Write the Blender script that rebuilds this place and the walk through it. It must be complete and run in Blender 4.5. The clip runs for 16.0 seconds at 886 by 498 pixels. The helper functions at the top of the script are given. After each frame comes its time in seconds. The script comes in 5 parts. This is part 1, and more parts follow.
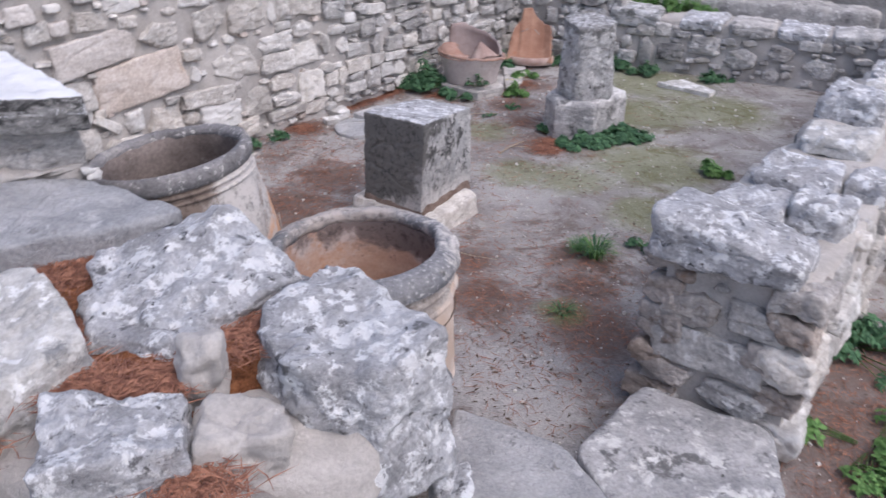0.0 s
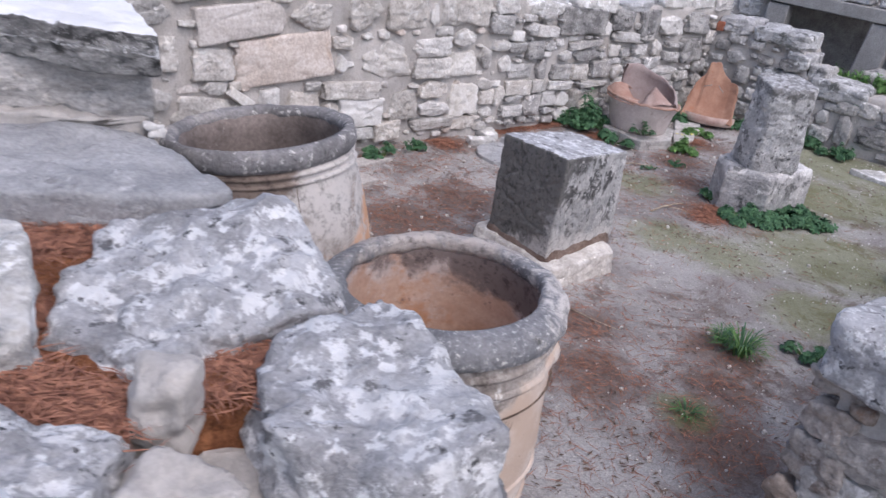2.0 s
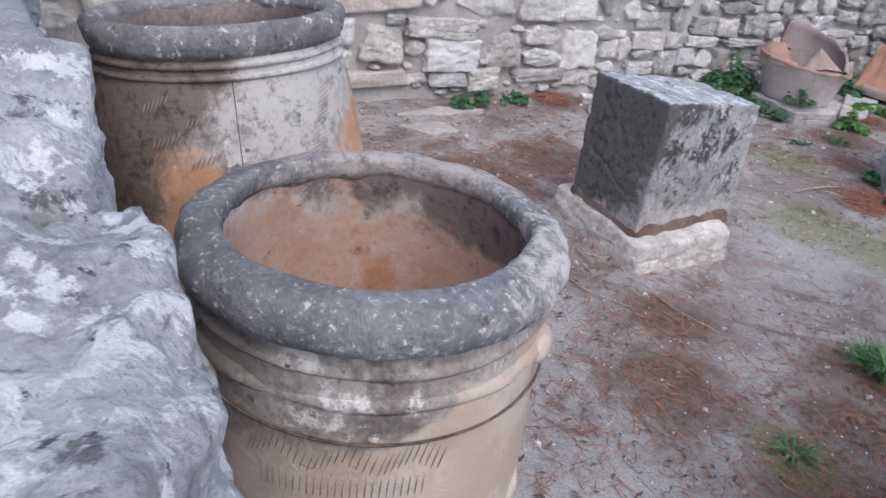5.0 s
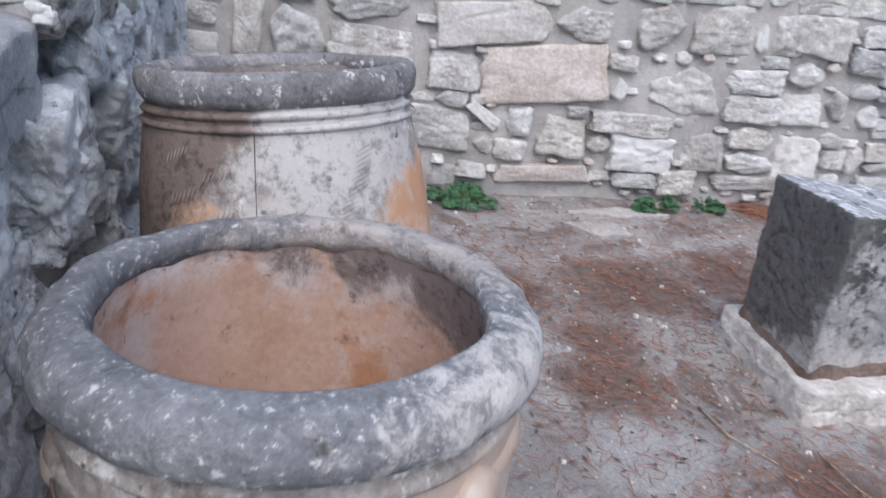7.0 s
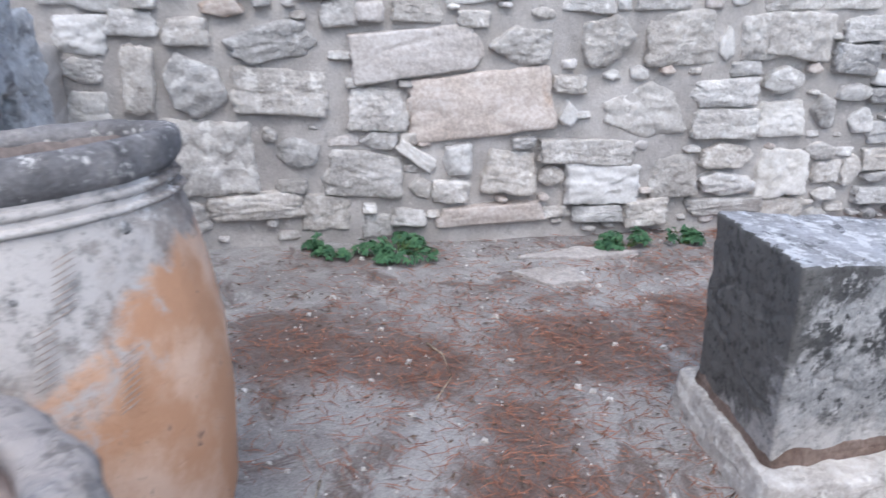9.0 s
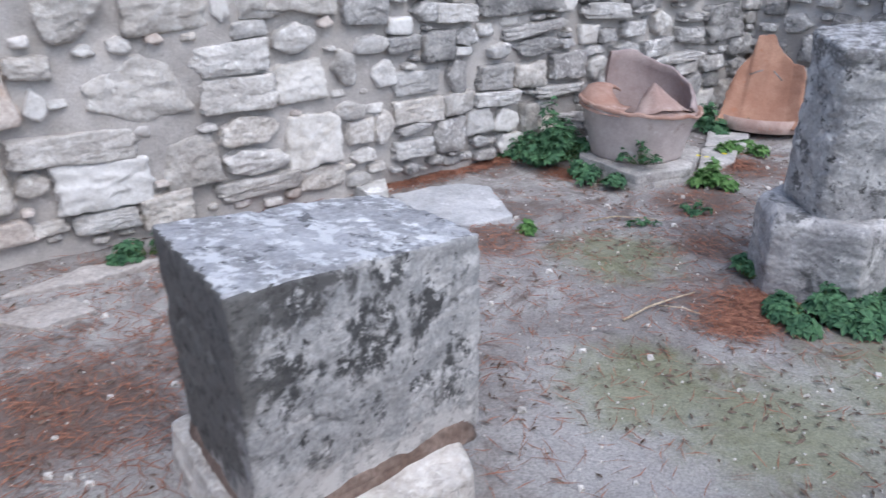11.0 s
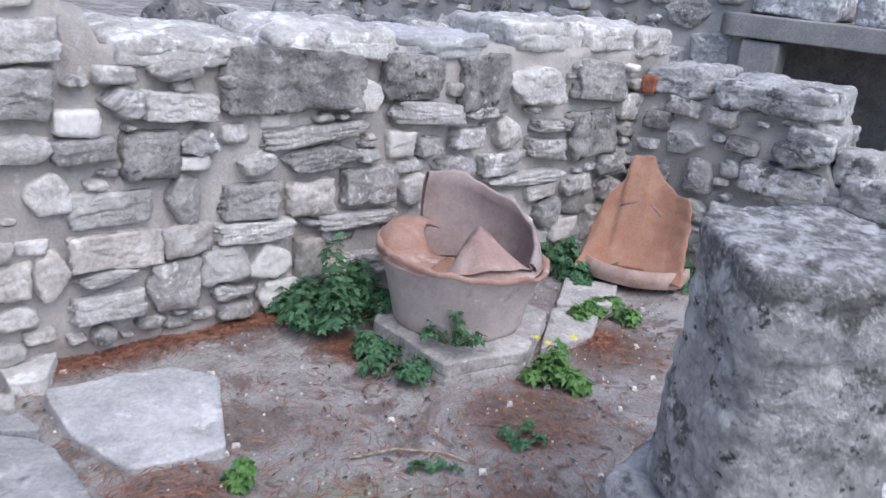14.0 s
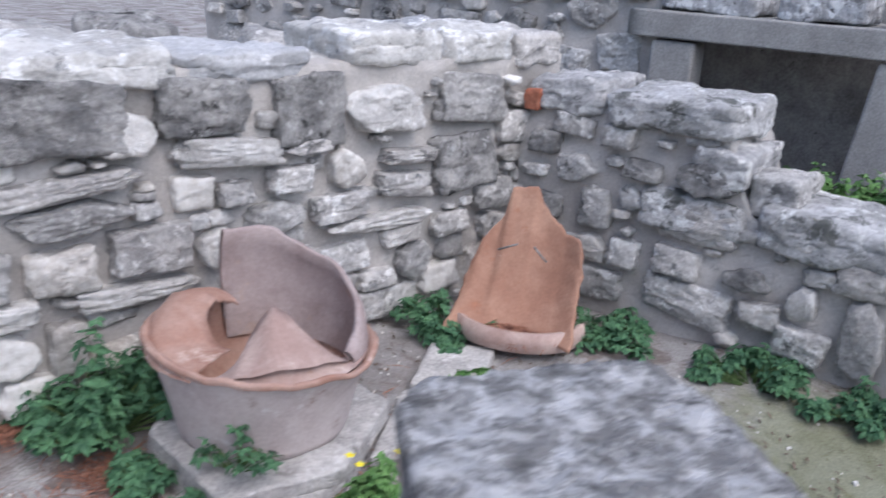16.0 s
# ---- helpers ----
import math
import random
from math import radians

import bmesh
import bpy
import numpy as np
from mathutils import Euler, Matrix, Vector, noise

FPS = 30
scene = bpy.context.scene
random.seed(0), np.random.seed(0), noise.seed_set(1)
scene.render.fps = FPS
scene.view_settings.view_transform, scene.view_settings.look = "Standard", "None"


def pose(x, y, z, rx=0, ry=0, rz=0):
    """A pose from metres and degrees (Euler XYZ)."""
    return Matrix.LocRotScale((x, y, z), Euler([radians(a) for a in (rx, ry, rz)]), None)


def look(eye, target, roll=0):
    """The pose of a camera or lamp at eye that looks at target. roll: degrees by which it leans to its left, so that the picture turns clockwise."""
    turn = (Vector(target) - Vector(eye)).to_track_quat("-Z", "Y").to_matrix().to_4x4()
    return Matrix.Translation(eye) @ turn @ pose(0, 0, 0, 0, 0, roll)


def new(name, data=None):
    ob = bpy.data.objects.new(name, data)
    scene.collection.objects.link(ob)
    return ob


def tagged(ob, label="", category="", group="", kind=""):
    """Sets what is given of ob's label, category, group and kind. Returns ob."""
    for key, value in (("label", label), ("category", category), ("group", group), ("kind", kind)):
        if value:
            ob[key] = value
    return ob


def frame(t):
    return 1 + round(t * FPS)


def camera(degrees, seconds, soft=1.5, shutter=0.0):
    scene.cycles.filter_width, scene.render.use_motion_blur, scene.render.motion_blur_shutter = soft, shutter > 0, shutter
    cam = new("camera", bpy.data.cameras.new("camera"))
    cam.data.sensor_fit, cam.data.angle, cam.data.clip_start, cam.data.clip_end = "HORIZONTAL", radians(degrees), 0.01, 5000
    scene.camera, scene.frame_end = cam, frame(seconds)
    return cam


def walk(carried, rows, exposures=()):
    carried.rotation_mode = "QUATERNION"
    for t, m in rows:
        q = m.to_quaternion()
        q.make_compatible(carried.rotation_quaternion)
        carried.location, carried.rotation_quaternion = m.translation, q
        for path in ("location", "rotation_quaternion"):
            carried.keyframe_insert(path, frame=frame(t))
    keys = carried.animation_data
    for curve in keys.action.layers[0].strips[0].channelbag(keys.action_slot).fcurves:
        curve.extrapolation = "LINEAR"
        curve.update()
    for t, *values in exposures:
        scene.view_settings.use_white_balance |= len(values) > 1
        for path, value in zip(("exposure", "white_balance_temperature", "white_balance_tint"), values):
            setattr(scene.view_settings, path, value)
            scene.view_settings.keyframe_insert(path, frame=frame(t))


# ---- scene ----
cam = camera(56.5, 16.0, soft=1.5, shutter=0.4)
METRES, EYE, TILT, LEAN, TURN = 6.0, 2.10, -27.0, -1.0, 0.0
ROWS = [
    (0.0, 0.0, 0.0, 0.0, 0.0, 0.0, -0.0),
    (0.5, -0.0069, 0.0236, -0.0011, 4.25, -0.02, -5.26),
    (1.0, -0.0117, 0.048, 0.008, 8.5, 1.92, -7.91),
    (1.5, -0.0069, 0.0734, 0.0074, 9.79, 2.76, -10.59),
    (2.0, 0.0107, 0.0982, 0.0067, 9.35, 1.47, -12.35),
    (2.5, 0.0242, 0.1252, 0.0073, 8.72, 1.78, -13.32),
    (3.0, 0.0371, 0.1586, 0.0093, 9.09, -0.27, -13.83),
    (5.5, 0.061, 0.2595, 0.0119, 24.5, -2.7, -19.7),
    (6.0, 0.0749, 0.2822, 0.0183, 27.61, -0.01, -23.56),
    (6.5, 0.0806, 0.2997, 0.0203, 31.61, -1.55, -24.23),
    (7.0, 0.0863, 0.3236, 0.0278, 38.46, -1.32, -23.3),
    (7.5, 0.0894, 0.3458, 0.0423, 43.84, -1.9, -21.87),
    (8.0, 0.099, 0.3689, 0.0506, 47.8, -1.6, -19.58),
    (8.5, 0.1026, 0.3916, 0.0588, 45.67, -0.87, -18.71),
    (9.0, 0.0869, 0.4255, 0.0783, 41.48, -0.79, -18.83),
    (9.5, 0.0836, 0.4484, 0.0942, 36.6, -0.77, -18.49),
    (10.0, 0.0921, 0.4819, 0.106, 28.49, 0.79, -14.32),
    (12.5, 0.1117, 0.6433, 0.1648, 8.57, 4.1, -6.1),
    (13.0, 0.1165, 0.6904, 0.1922, 7.07, 6.19, -7.68),
    (13.5, 0.12, 0.7263, 0.2083, 8.76, 5.33, -9.71),
    (14.0, 0.1226, 0.7639, 0.2297, 9.78, 7.55, -9.51),
    (14.5, 0.1226, 0.7986, 0.2408, 10.09, 5.15, -10.25),
    (15.0, 0.1256, 0.8347, 0.2631, 9.17, 5.74, -6.71),
    (15.5, 0.1427, 0.8612, 0.274, 9.59, 6.9, -6.9),
    (16.0, 0.1744, 0.8797, 0.2897, 8.08, 7.88, -6.85),
]
walk(cam, [(t, pose(0, 0, EYE, TILT, LEAN, TURN) @ pose(METRES * x, METRES * y, METRES * z, 90 + pitch, roll, yaw)) for t, x, y, z, yaw, pitch, roll in ROWS],
     exposures=((0.0, 0.17, 6400, 16), (3.0, 0.20, 6300, 15), (5.5, 0.17, 6180, 11), (8.5, 0.40, 6020, 9), (10.0, 0.31, 5950, 9), (12.5, 0.30, 6080, 12), (16.0, 0.35, 6080, 12)))

# ---- world and light: an overcast late afternoon ----
world = bpy.data.worlds.new("overcast_sky")
scene.world = world
world.use_nodes = True
_nt = world.node_tree
_bg = _nt.nodes["Background"]
_sky = _nt.nodes.new("ShaderNodeTexSky")
_sky.sky_type = "NISHITA"
_sky.sun_disc = False
_sky.sun_elevation = radians(56.5)
_sky.sun_rotation = radians(134)
_sky.air_density, _sky.dust_density, _sky.ozone_density = 1.0, 3.0, 1.5
_nt.links.new(_sky.outputs[0], _bg.inputs[0])
_bg.inputs[1].default_value = 0.15
_sun = bpy.data.lights.new("sun", "SUN")
_sun.energy, _sun.angle, _sun.color = 1.5, radians(75), (1.0, 0.97, 0.95)
_sun_ob = new("sun", _sun)
_sun_ob.matrix_world = look((2.95, -0.85, 6.2), (0, 2.0, 0))


# ---- materials ----
def _ramp(nt, fac, lo, hi):
    m = nt.nodes.new("ShaderNodeMapRange")
    m.inputs["From Min"].default_value, m.inputs["From Max"].default_value = lo, hi
    m.interpolation_type = "SMOOTHSTEP"
    nt.links.new(fac, m.inputs["Value"])
    return m.outputs[0]


def _noise(nt, vec, scale, detail=6, rough=0.6, warp=0.0):
    n = nt.nodes.new("ShaderNodeTexNoise")
    n.inputs["Scale"].default_value, n.inputs["Detail"].default_value = scale, detail
    n.inputs["Roughness"].default_value, n.inputs["Distortion"].default_value = rough, warp
    nt.links.new(vec, n.inputs["Vector"])
    return n.outputs["Fac"]


def _mix(nt, fac, a, b, mode="MIX"):
    m = nt.nodes.new("ShaderNodeMix")
    m.data_type, m.blend_type = "RGBA", mode
    for sock, val in ((m.inputs[0], fac), (m.inputs[6], a), (m.inputs[7], b)):
        if isinstance(val, bpy.types.NodeSocket):
            nt.links.new(val, sock)
        elif isinstance(val, (int, float)):
            sock.default_value = val
        else:
            sock.default_value = (*val, 1)
    return m.outputs[2]


def _times(nt, a, b, op="MULTIPLY"):
    m = nt.nodes.new("ShaderNodeMath")
    m.operation, m.use_clamp = op, True
    for sock, val in ((m.inputs[0], a), (m.inputs[1], b)):
        if isinstance(val, bpy.types.NodeSocket):
            nt.links.new(val, sock)
        else:
            sock.default_value = val
    return m.outputs[0]


def surface(name, dark, light, scale=6.0, layers=(), rough=0.9, bump=0.4, grain=60.0, vary=0.0, local=False, depth=0.012, stretch=(1, 1, 1), speck=0.35):
    """Two base tones mixed by noise, then layers of (colour, scale, low, high) patches, fine grain and relief."""
    mat = bpy.data.materials.new(name)
    mat.use_nodes = True
    nt = mat.node_tree
    bsdf = nt.nodes["Principled BSDF"]
    bsdf.inputs["Roughness"].default_value = rough
    bsdf.inputs["Specular IOR Level"].default_value = 0.25
    if local:
        vec = nt.nodes.new("ShaderNodeTexCoord").outputs["Object"]
    else:
        vec = nt.nodes.new("ShaderNodeNewGeometry").outputs["Position"]
    if stretch != (1, 1, 1):
        mp = nt.nodes.new("ShaderNodeMapping")
        mp.inputs["Scale"].default_value = stretch
        nt.links.new(vec, mp.inputs[0])
        vec = mp.outputs[0]
    col = _mix(nt, _ramp(nt, _noise(nt, vec, scale, 8, 0.65, 0.15), 0.35, 0.65), dark, light)
    for tone, sc, lo, hi in layers:
        col = _mix(nt, _ramp(nt, _noise(nt, vec, sc, 9, 0.70, 0.12), lo, hi), col, tone)
    fine = _noise(nt, vec, grain, 5, 0.7)
    col = _mix(nt, speck, col, _mix(nt, _ramp(nt, fine, 0.32, 0.68), (0.22, 0.22, 0.22), (0.78, 0.78, 0.78)), "OVERLAY")
    if vary:
        info = nt.nodes.new("ShaderNodeObjectInfo")
        hsv = nt.nodes.new("ShaderNodeHueSaturation")
        mr = nt.nodes.new("ShaderNodeMapRange")
        mr.inputs["To Min"].default_value, mr.inputs["To Max"].default_value = 1 - vary, 1 + vary
        nt.links.new(info.outputs["Random"], mr.inputs[0])
        nt.links.new(mr.outputs[0], hsv.inputs["Value"])
        w = nt.nodes.new("ShaderNodeTexWhiteNoise")
        w.noise_dimensions = "1D"
        nt.links.new(info.outputs["Random"], w.inputs["W"])
        ms = nt.nodes.new("ShaderNodeMapRange")
        ms.inputs["To Min"].default_value, ms.inputs["To Max"].default_value = 0.5, 1.5
        nt.links.new(w.outputs["Value"], ms.inputs[0])
        nt.links.new(ms.outputs[0], hsv.inputs["Saturation"])
        nt.links.new(col, hsv.inputs["Color"])
        col = hsv.outputs[0]
    nt.links.new(col, bsdf.inputs["Base Color"])
    height = _times(nt, _noise(nt, vec, grain * 0.3, 8, 0.7, 0.5), _times(nt, fine, 0.35), "ADD")
    b = nt.nodes.new("ShaderNodeBump")
    b.inputs["Strength"].default_value, b.inputs["Distance"].default_value = bump, depth
    nt.links.new(height, b.inputs["Height"])
    nt.links.new(b.outputs[0], bsdf.inputs["Normal"])
    return mat


def side_tone(mat, axis, tone, lo, hi, scale=6.0, weight=0.34):
    """A ragged patch of another tone that gathers towards one side of a thing: crust, or painted light and shade."""
    nt = mat.node_tree
    sock = nt.nodes["Principled BSDF"].inputs["Base Color"]
    under = sock.links[0].from_socket
    vec = nt.nodes.new("ShaderNodeTexCoord").outputs["Object"]
    dot = nt.nodes.new("ShaderNodeVectorMath")
    dot.operation = "DOT_PRODUCT"
    dot.inputs[1].default_value = axis
    nt.links.new(vec, dot.inputs[0])
    add = nt.nodes.new("ShaderNodeMath")
    add.operation = "MULTIPLY_ADD"
    nt.links.new(_noise(nt, vec, scale, 9, 0.72, 0.4), add.inputs[0])
    add.inputs[1].default_value = weight
    nt.links.new(dot.outputs["Value"], add.inputs[2])
    mottled = _mix(nt, _ramp(nt, _noise(nt, vec, 32, 8, 0.75), 0.36, 0.52), [c * 0.5 for c in tone], tone)
    nt.links.new(_mix(nt, _ramp(nt, add.outputs[0], lo, hi), under, mottled), sock)
    return mat


LICHEN = surface("lichened_limestone", (0.37, 0.37, 0.385), (0.63, 0.64, 0.67), 6, [((0.20, 0.20, 0.21), 12, 0.56, 0.63), ((0.88, 0.89, 0.91), 17, 0.51, 0.58), ((0.11, 0.11, 0.115), 26, 0.60, 0.66), ((0.82, 0.82, 0.83), 34, 0.63, 0.68)], bump=0.9, grain=75, depth=0.030)
PALE = surface("pale_limestone", (0.48, 0.47, 0.455), (0.70, 0.69, 0.67), 6, [((0.32, 0.32, 0.32), 9, 0.58, 0.66), ((0.88, 0.88, 0.88), 12, 0.53, 0.60), ((0.22, 0.22, 0.22), 28, 0.64, 0.70)], bump=0.9, grain=70, depth=0.018)
SLABTOP = surface("smooth_grey_slab_stone", (0.41, 0.415, 0.43), (0.56, 0.565, 0.58), 5, [((0.34, 0.335, 0.335), 7, 0.56, 0.68), ((0.22, 0.22, 0.23), 20, 0.60, 0.70), ((0.66, 0.66, 0.67), 12, 0.58, 0.66)], bump=0.6, grain=80, depth=0.012, speck=0.28)
GREYSLAB = surface("grey_limestone_slab", (0.33, 0.335, 0.35), (0.46, 0.465, 0.48), 5, [((0.58, 0.58, 0.59), 9, 0.57, 0.66), ((0.24, 0.24, 0.245), 12, 0.58, 0.68)], bump=0.9, grain=80, depth=0.018, speck=0.25)
DARK = surface("weathered_dark_stone", (0.18, 0.178, 0.18), (0.42, 0.41, 0.40), 7, [((0.05, 0.05, 0.05), 10, 0.55, 0.65), ((0.5, 0.5, 0.5), 16, 0.58, 0.66)], bump=0.9, grain=70, depth=0.024)
WALLSTONE = surface("cream_wall_stone", (0.50, 0.475, 0.45), (0.69, 0.665, 0.635), 7, [((0.38, 0.355, 0.335), 11, 0.60, 0.68), ((0.80, 0.78, 0.75), 14, 0.55, 0.62)], bump=0.9, grain=60, vary=0.20, depth=0.024)
GREYSTONE = surface("grey_wall_stone", (0.36, 0.35, 0.345), (0.60, 0.585, 0.57), 7, [((0.19, 0.19, 0.19), 10, 0.57, 0.66), ((0.74, 0.73, 0.72), 15, 0.55, 0.62)], bump=0.9, grain=60, vary=0.22, depth=0.026)
EARTHSTONE = surface("earth_stained_wall_stone", (0.33, 0.29, 0.265), (0.52, 0.475, 0.445), 6, [((0.25, 0.19, 0.16), 8, 0.55, 0.66), ((0.62, 0.60, 0.58), 13, 0.58, 0.66)], bump=0.9, grain=60, vary=0.15, depth=0.024)
WHITESTONE = surface("white_wall_stone", (0.60, 0.58, 0.55), (0.72, 0.705, 0.685), 8, [((0.45, 0.43, 0.41), 14, 0.62, 0.74)], bump=0.5, grain=60, vary=0.08)
TANSTONE = surface("tan_wall_stone", (0.50, 0.45, 0.415), (0.62, 0.575, 0.545), 5, [((0.47, 0.395, 0.345), 4, 0.58, 0.72), ((0.36, 0.31, 0.28), 22, 0.62, 0.70)], bump=0.5, grain=60, vary=0.1)
MORTAR = surface("lime_mortar", (0.42, 0.395, 0.375), (0.55, 0.525, 0.505), 4, [((0.33, 0.312, 0.298), 8, 0.57, 0.70), ((0.63, 0.60, 0.575), 16, 0.58, 0.70)], bump=0.8, grain=90, depth=0.012, speck=0.15)
# Render kept dark and grey; the recess's shade is put into its tones.
SHADEDRENDER = surface("shade_dark_recess_render", (0.24, 0.235, 0.235), (0.40, 0.395, 0.39), 5, [((0.14, 0.135, 0.13), 6, 0.55, 0.68), ((0.10, 0.10, 0.10), 26, 0.62, 0.68)], bump=0.8, grain=70, depth=0.02)
CRUSTBLOCK = surface("black_crusted_shaded_limestone", (0.34, 0.34, 0.34), (0.54, 0.53, 0.52), 8, [((0.09, 0.09, 0.09), 9, 0.49, 0.58), ((0.60, 0.59, 0.58), 17, 0.55, 0.62), ((0.08, 0.08, 0.08), 26, 0.60, 0.66)], bump=0.8, grain=80, depth=0.018, local=True)
side_tone(CRUSTBLOCK, (-0.45, -0.10, 0.75), (0.125, 0.122, 0.12), 0.42, 0.48, 10.0, 0.62)
# Left face's crust darkened further, part of its shade put into the colour.
side_tone(CRUSTBLOCK, (-0.9, -0.35, 0.15), (0.19, 0.187, 0.18), 0.23, 0.31, 9.0, 0.34)
side_tone(CRUSTBLOCK, (0.3, -0.2, -0.9), (0.60, 0.58, 0.56), 0.40, 0.47, 9.0, 0.40)
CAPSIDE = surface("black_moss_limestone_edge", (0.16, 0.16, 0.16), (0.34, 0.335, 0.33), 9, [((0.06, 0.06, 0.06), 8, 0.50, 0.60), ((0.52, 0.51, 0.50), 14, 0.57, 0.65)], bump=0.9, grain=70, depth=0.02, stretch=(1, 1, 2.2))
# Top tone raised to bluish white: sky light put into the colour.
CAPTOP = surface("white_skylit_limestone_top", (0.66, 0.67, 0.69), (0.80, 0.81, 0.83), 5, [((0.50, 0.50, 0.51), 9, 0.62, 0.72), ((0.30, 0.30, 0.31), 30, 0.68, 0.74)], bump=0.4, grain=80, depth=0.01, speck=0.12)
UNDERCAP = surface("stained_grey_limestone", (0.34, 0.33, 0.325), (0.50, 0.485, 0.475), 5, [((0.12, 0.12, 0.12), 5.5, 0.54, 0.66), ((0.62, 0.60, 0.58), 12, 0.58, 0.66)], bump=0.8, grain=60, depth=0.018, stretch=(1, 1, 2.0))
# White lichen; tones raised in place of light on faces turned from the sun.
FACESTONE = surface("white_lichened_rock_face", (0.52, 0.53, 0.55), (0.74, 0.76, 0.78), 6, [((0.30, 0.30, 0.31), 7, 0.57, 0.64), ((0.86, 0.88, 0.90), 10, 0.52, 0.60), ((0.14, 0.14, 0.145), 22, 0.62, 0.68)], bump=0.9, grain=70, depth=0.026)
FLAGSTONE = surface("dusty_grey_flagstone", (0.38, 0.365, 0.355), (0.53, 0.515, 0.50), 7, [((0.27, 0.255, 0.245), 9, 0.57, 0.68), ((0.64, 0.625, 0.61), 15, 0.57, 0.66)], bump=0.7, grain=70, depth=0.012)
CRUSTCAP = surface("mossy_coping_limestone", (0.36, 0.36, 0.36), (0.56, 0.56, 0.57), 6, [((0.15, 0.155, 0.15), 7, 0.52, 0.60), ((0.72, 0.73, 0.73), 13, 0.55, 0.61), ((0.20, 0.17, 0.10), 9, 0.62, 0.70)], bump=0.9, grain=60, depth=0.024)
COLUMNSTONE = surface("grey_column_limestone", (0.36, 0.36, 0.37), (0.54, 0.535, 0.54), 6, [((0.18, 0.18, 0.182), 7, 0.54, 0.62), ((0.72, 0.72, 0.71), 12, 0.54, 0.61), ((0.15, 0.15, 0.15), 26, 0.62, 0.68)], bump=0.9, grain=55, depth=0.024)
# Base whitened towards top and right: lit ledge and edge put into the colour.
BASESTONE = side_tone(surface("dressed_column_base_limestone", (0.34, 0.335, 0.34), (0.52, 0.51, 0.51), 6, [((0.16, 0.16, 0.16), 8, 0.53, 0.62), ((0.66, 0.65, 0.64), 13, 0.56, 0.63), ((0.13, 0.13, 0.13), 28, 0.61, 0.67)], bump=0.8, grain=65, depth=0.014, local=True), (0.25, 0.0, 1.0), (0.78, 0.77, 0.76), 0.345, 0.40, 12.0, 0.36)
COLUMNSHAFT = side_tone(side_tone(surface("pitted_column_limestone", (0.46, 0.455, 0.46), (0.66, 0.655, 0.655), 7, [((0.23, 0.225, 0.225), 8, 0.55, 0.62), ((0.80, 0.79, 0.78), 14, 0.53, 0.59), ((0.13, 0.13, 0.13), 26, 0.58, 0.63), ((0.76, 0.76, 0.76), 45, 0.61, 0.66)], bump=1.0, grain=75, local=True, depth=0.03), (0.0, 0.0, 1.0), (0.30, 0.295, 0.295), 1.05, 1.10, 10.0, 0.5), (0.0, 0.0, 1.0), (0.72, 0.72, 0.73), 1.03, 1.085, 26.0)
CLAYIN = surface("pale_orange_clay_interior", (0.46, 0.29, 0.21), (0.59, 0.43, 0.35), 3.0, [((0.60, 0.52, 0.49), 4, 0.49, 0.62), ((0.50, 0.27, 0.16), 3.5, 0.52, 0.66), ((0.30, 0.20, 0.17), 22, 0.60, 0.66), ((0.26, 0.19, 0.17), 7, 0.64, 0.72)], bump=0.3, grain=70, depth=0.006, speck=0.15, local=True)
# Ragged dark below the lip: the rim's shadow put into the clay tone.
side_tone(CLAYIN, (0.25, 0.25, 1.0), (0.20, 0.16, 0.15), 0.97, 1.04, 8.0, 0.38)
SHARDCLAY = surface("red_orange_clay", (0.31, 0.165, 0.115), (0.41, 0.245, 0.175), 5, [((0.34, 0.16, 0.10), 12, 0.58, 0.7), ((0.52, 0.40, 0.33), 20, 0.64, 0.72)], bump=0.3, grain=90, depth=0.005, speck=0.15)
POTCLAY = surface("pinkish_grey_clay", (0.50, 0.43, 0.42), (0.61, 0.545, 0.53), 6, [((0.34, 0.25, 0.22), 10, 0.57, 0.70), ((0.66, 0.62, 0.61), 16, 0.58, 0.68)], bump=0.3, grain=90, depth=0.005, speck=0.15)
POTRIM = surface("dull_orange_broken_clay", (0.33, 0.185, 0.14), (0.43, 0.29, 0.24), 6, [((0.54, 0.41, 0.35), 8, 0.56, 0.68), ((0.30, 0.17, 0.12), 16, 0.62, 0.72)], bump=0.4, grain=90, depth=0.006, speck=0.15)
POTGREY = surface("mauve_grey_clay", (0.28, 0.215, 0.205), (0.40, 0.33, 0.32), 6, [((0.42, 0.30, 0.24), 9, 0.58, 0.72)], bump=0.3, grain=90, depth=0.005, speck=0.15)
POTPINK = surface("dusty_pink_clay", (0.36, 0.25, 0.22), (0.48, 0.37, 0.33), 7, [((0.30, 0.18, 0.13), 9, 0.56, 0.68), ((0.55, 0.46, 0.42), 14, 0.58, 0.68)], bump=0.4, grain=90, depth=0.006, speck=0.15)
NEEDLE = surface("dry_pine_needles", (0.19, 0.085, 0.06), (0.42, 0.205, 0.135), 45, [], bump=0.0, rough=0.8)
NEEDLEBED = surface("matted_pine_needles", (0.20, 0.075, 0.035), (0.40, 0.17, 0.08), 40, [((0.12, 0.06, 0.035), 12, 0.55, 0.7)], bump=0.9, grain=200, depth=0.02)
TWIG = surface("dry_twig_bark", (0.35, 0.28, 0.20), (0.55, 0.46, 0.35), 60, [], bump=0.2)
PEBBLE = surface("pale_pebble", (0.5, 0.48, 0.45), (0.75, 0.73, 0.70), 40, [], bump=0.2)
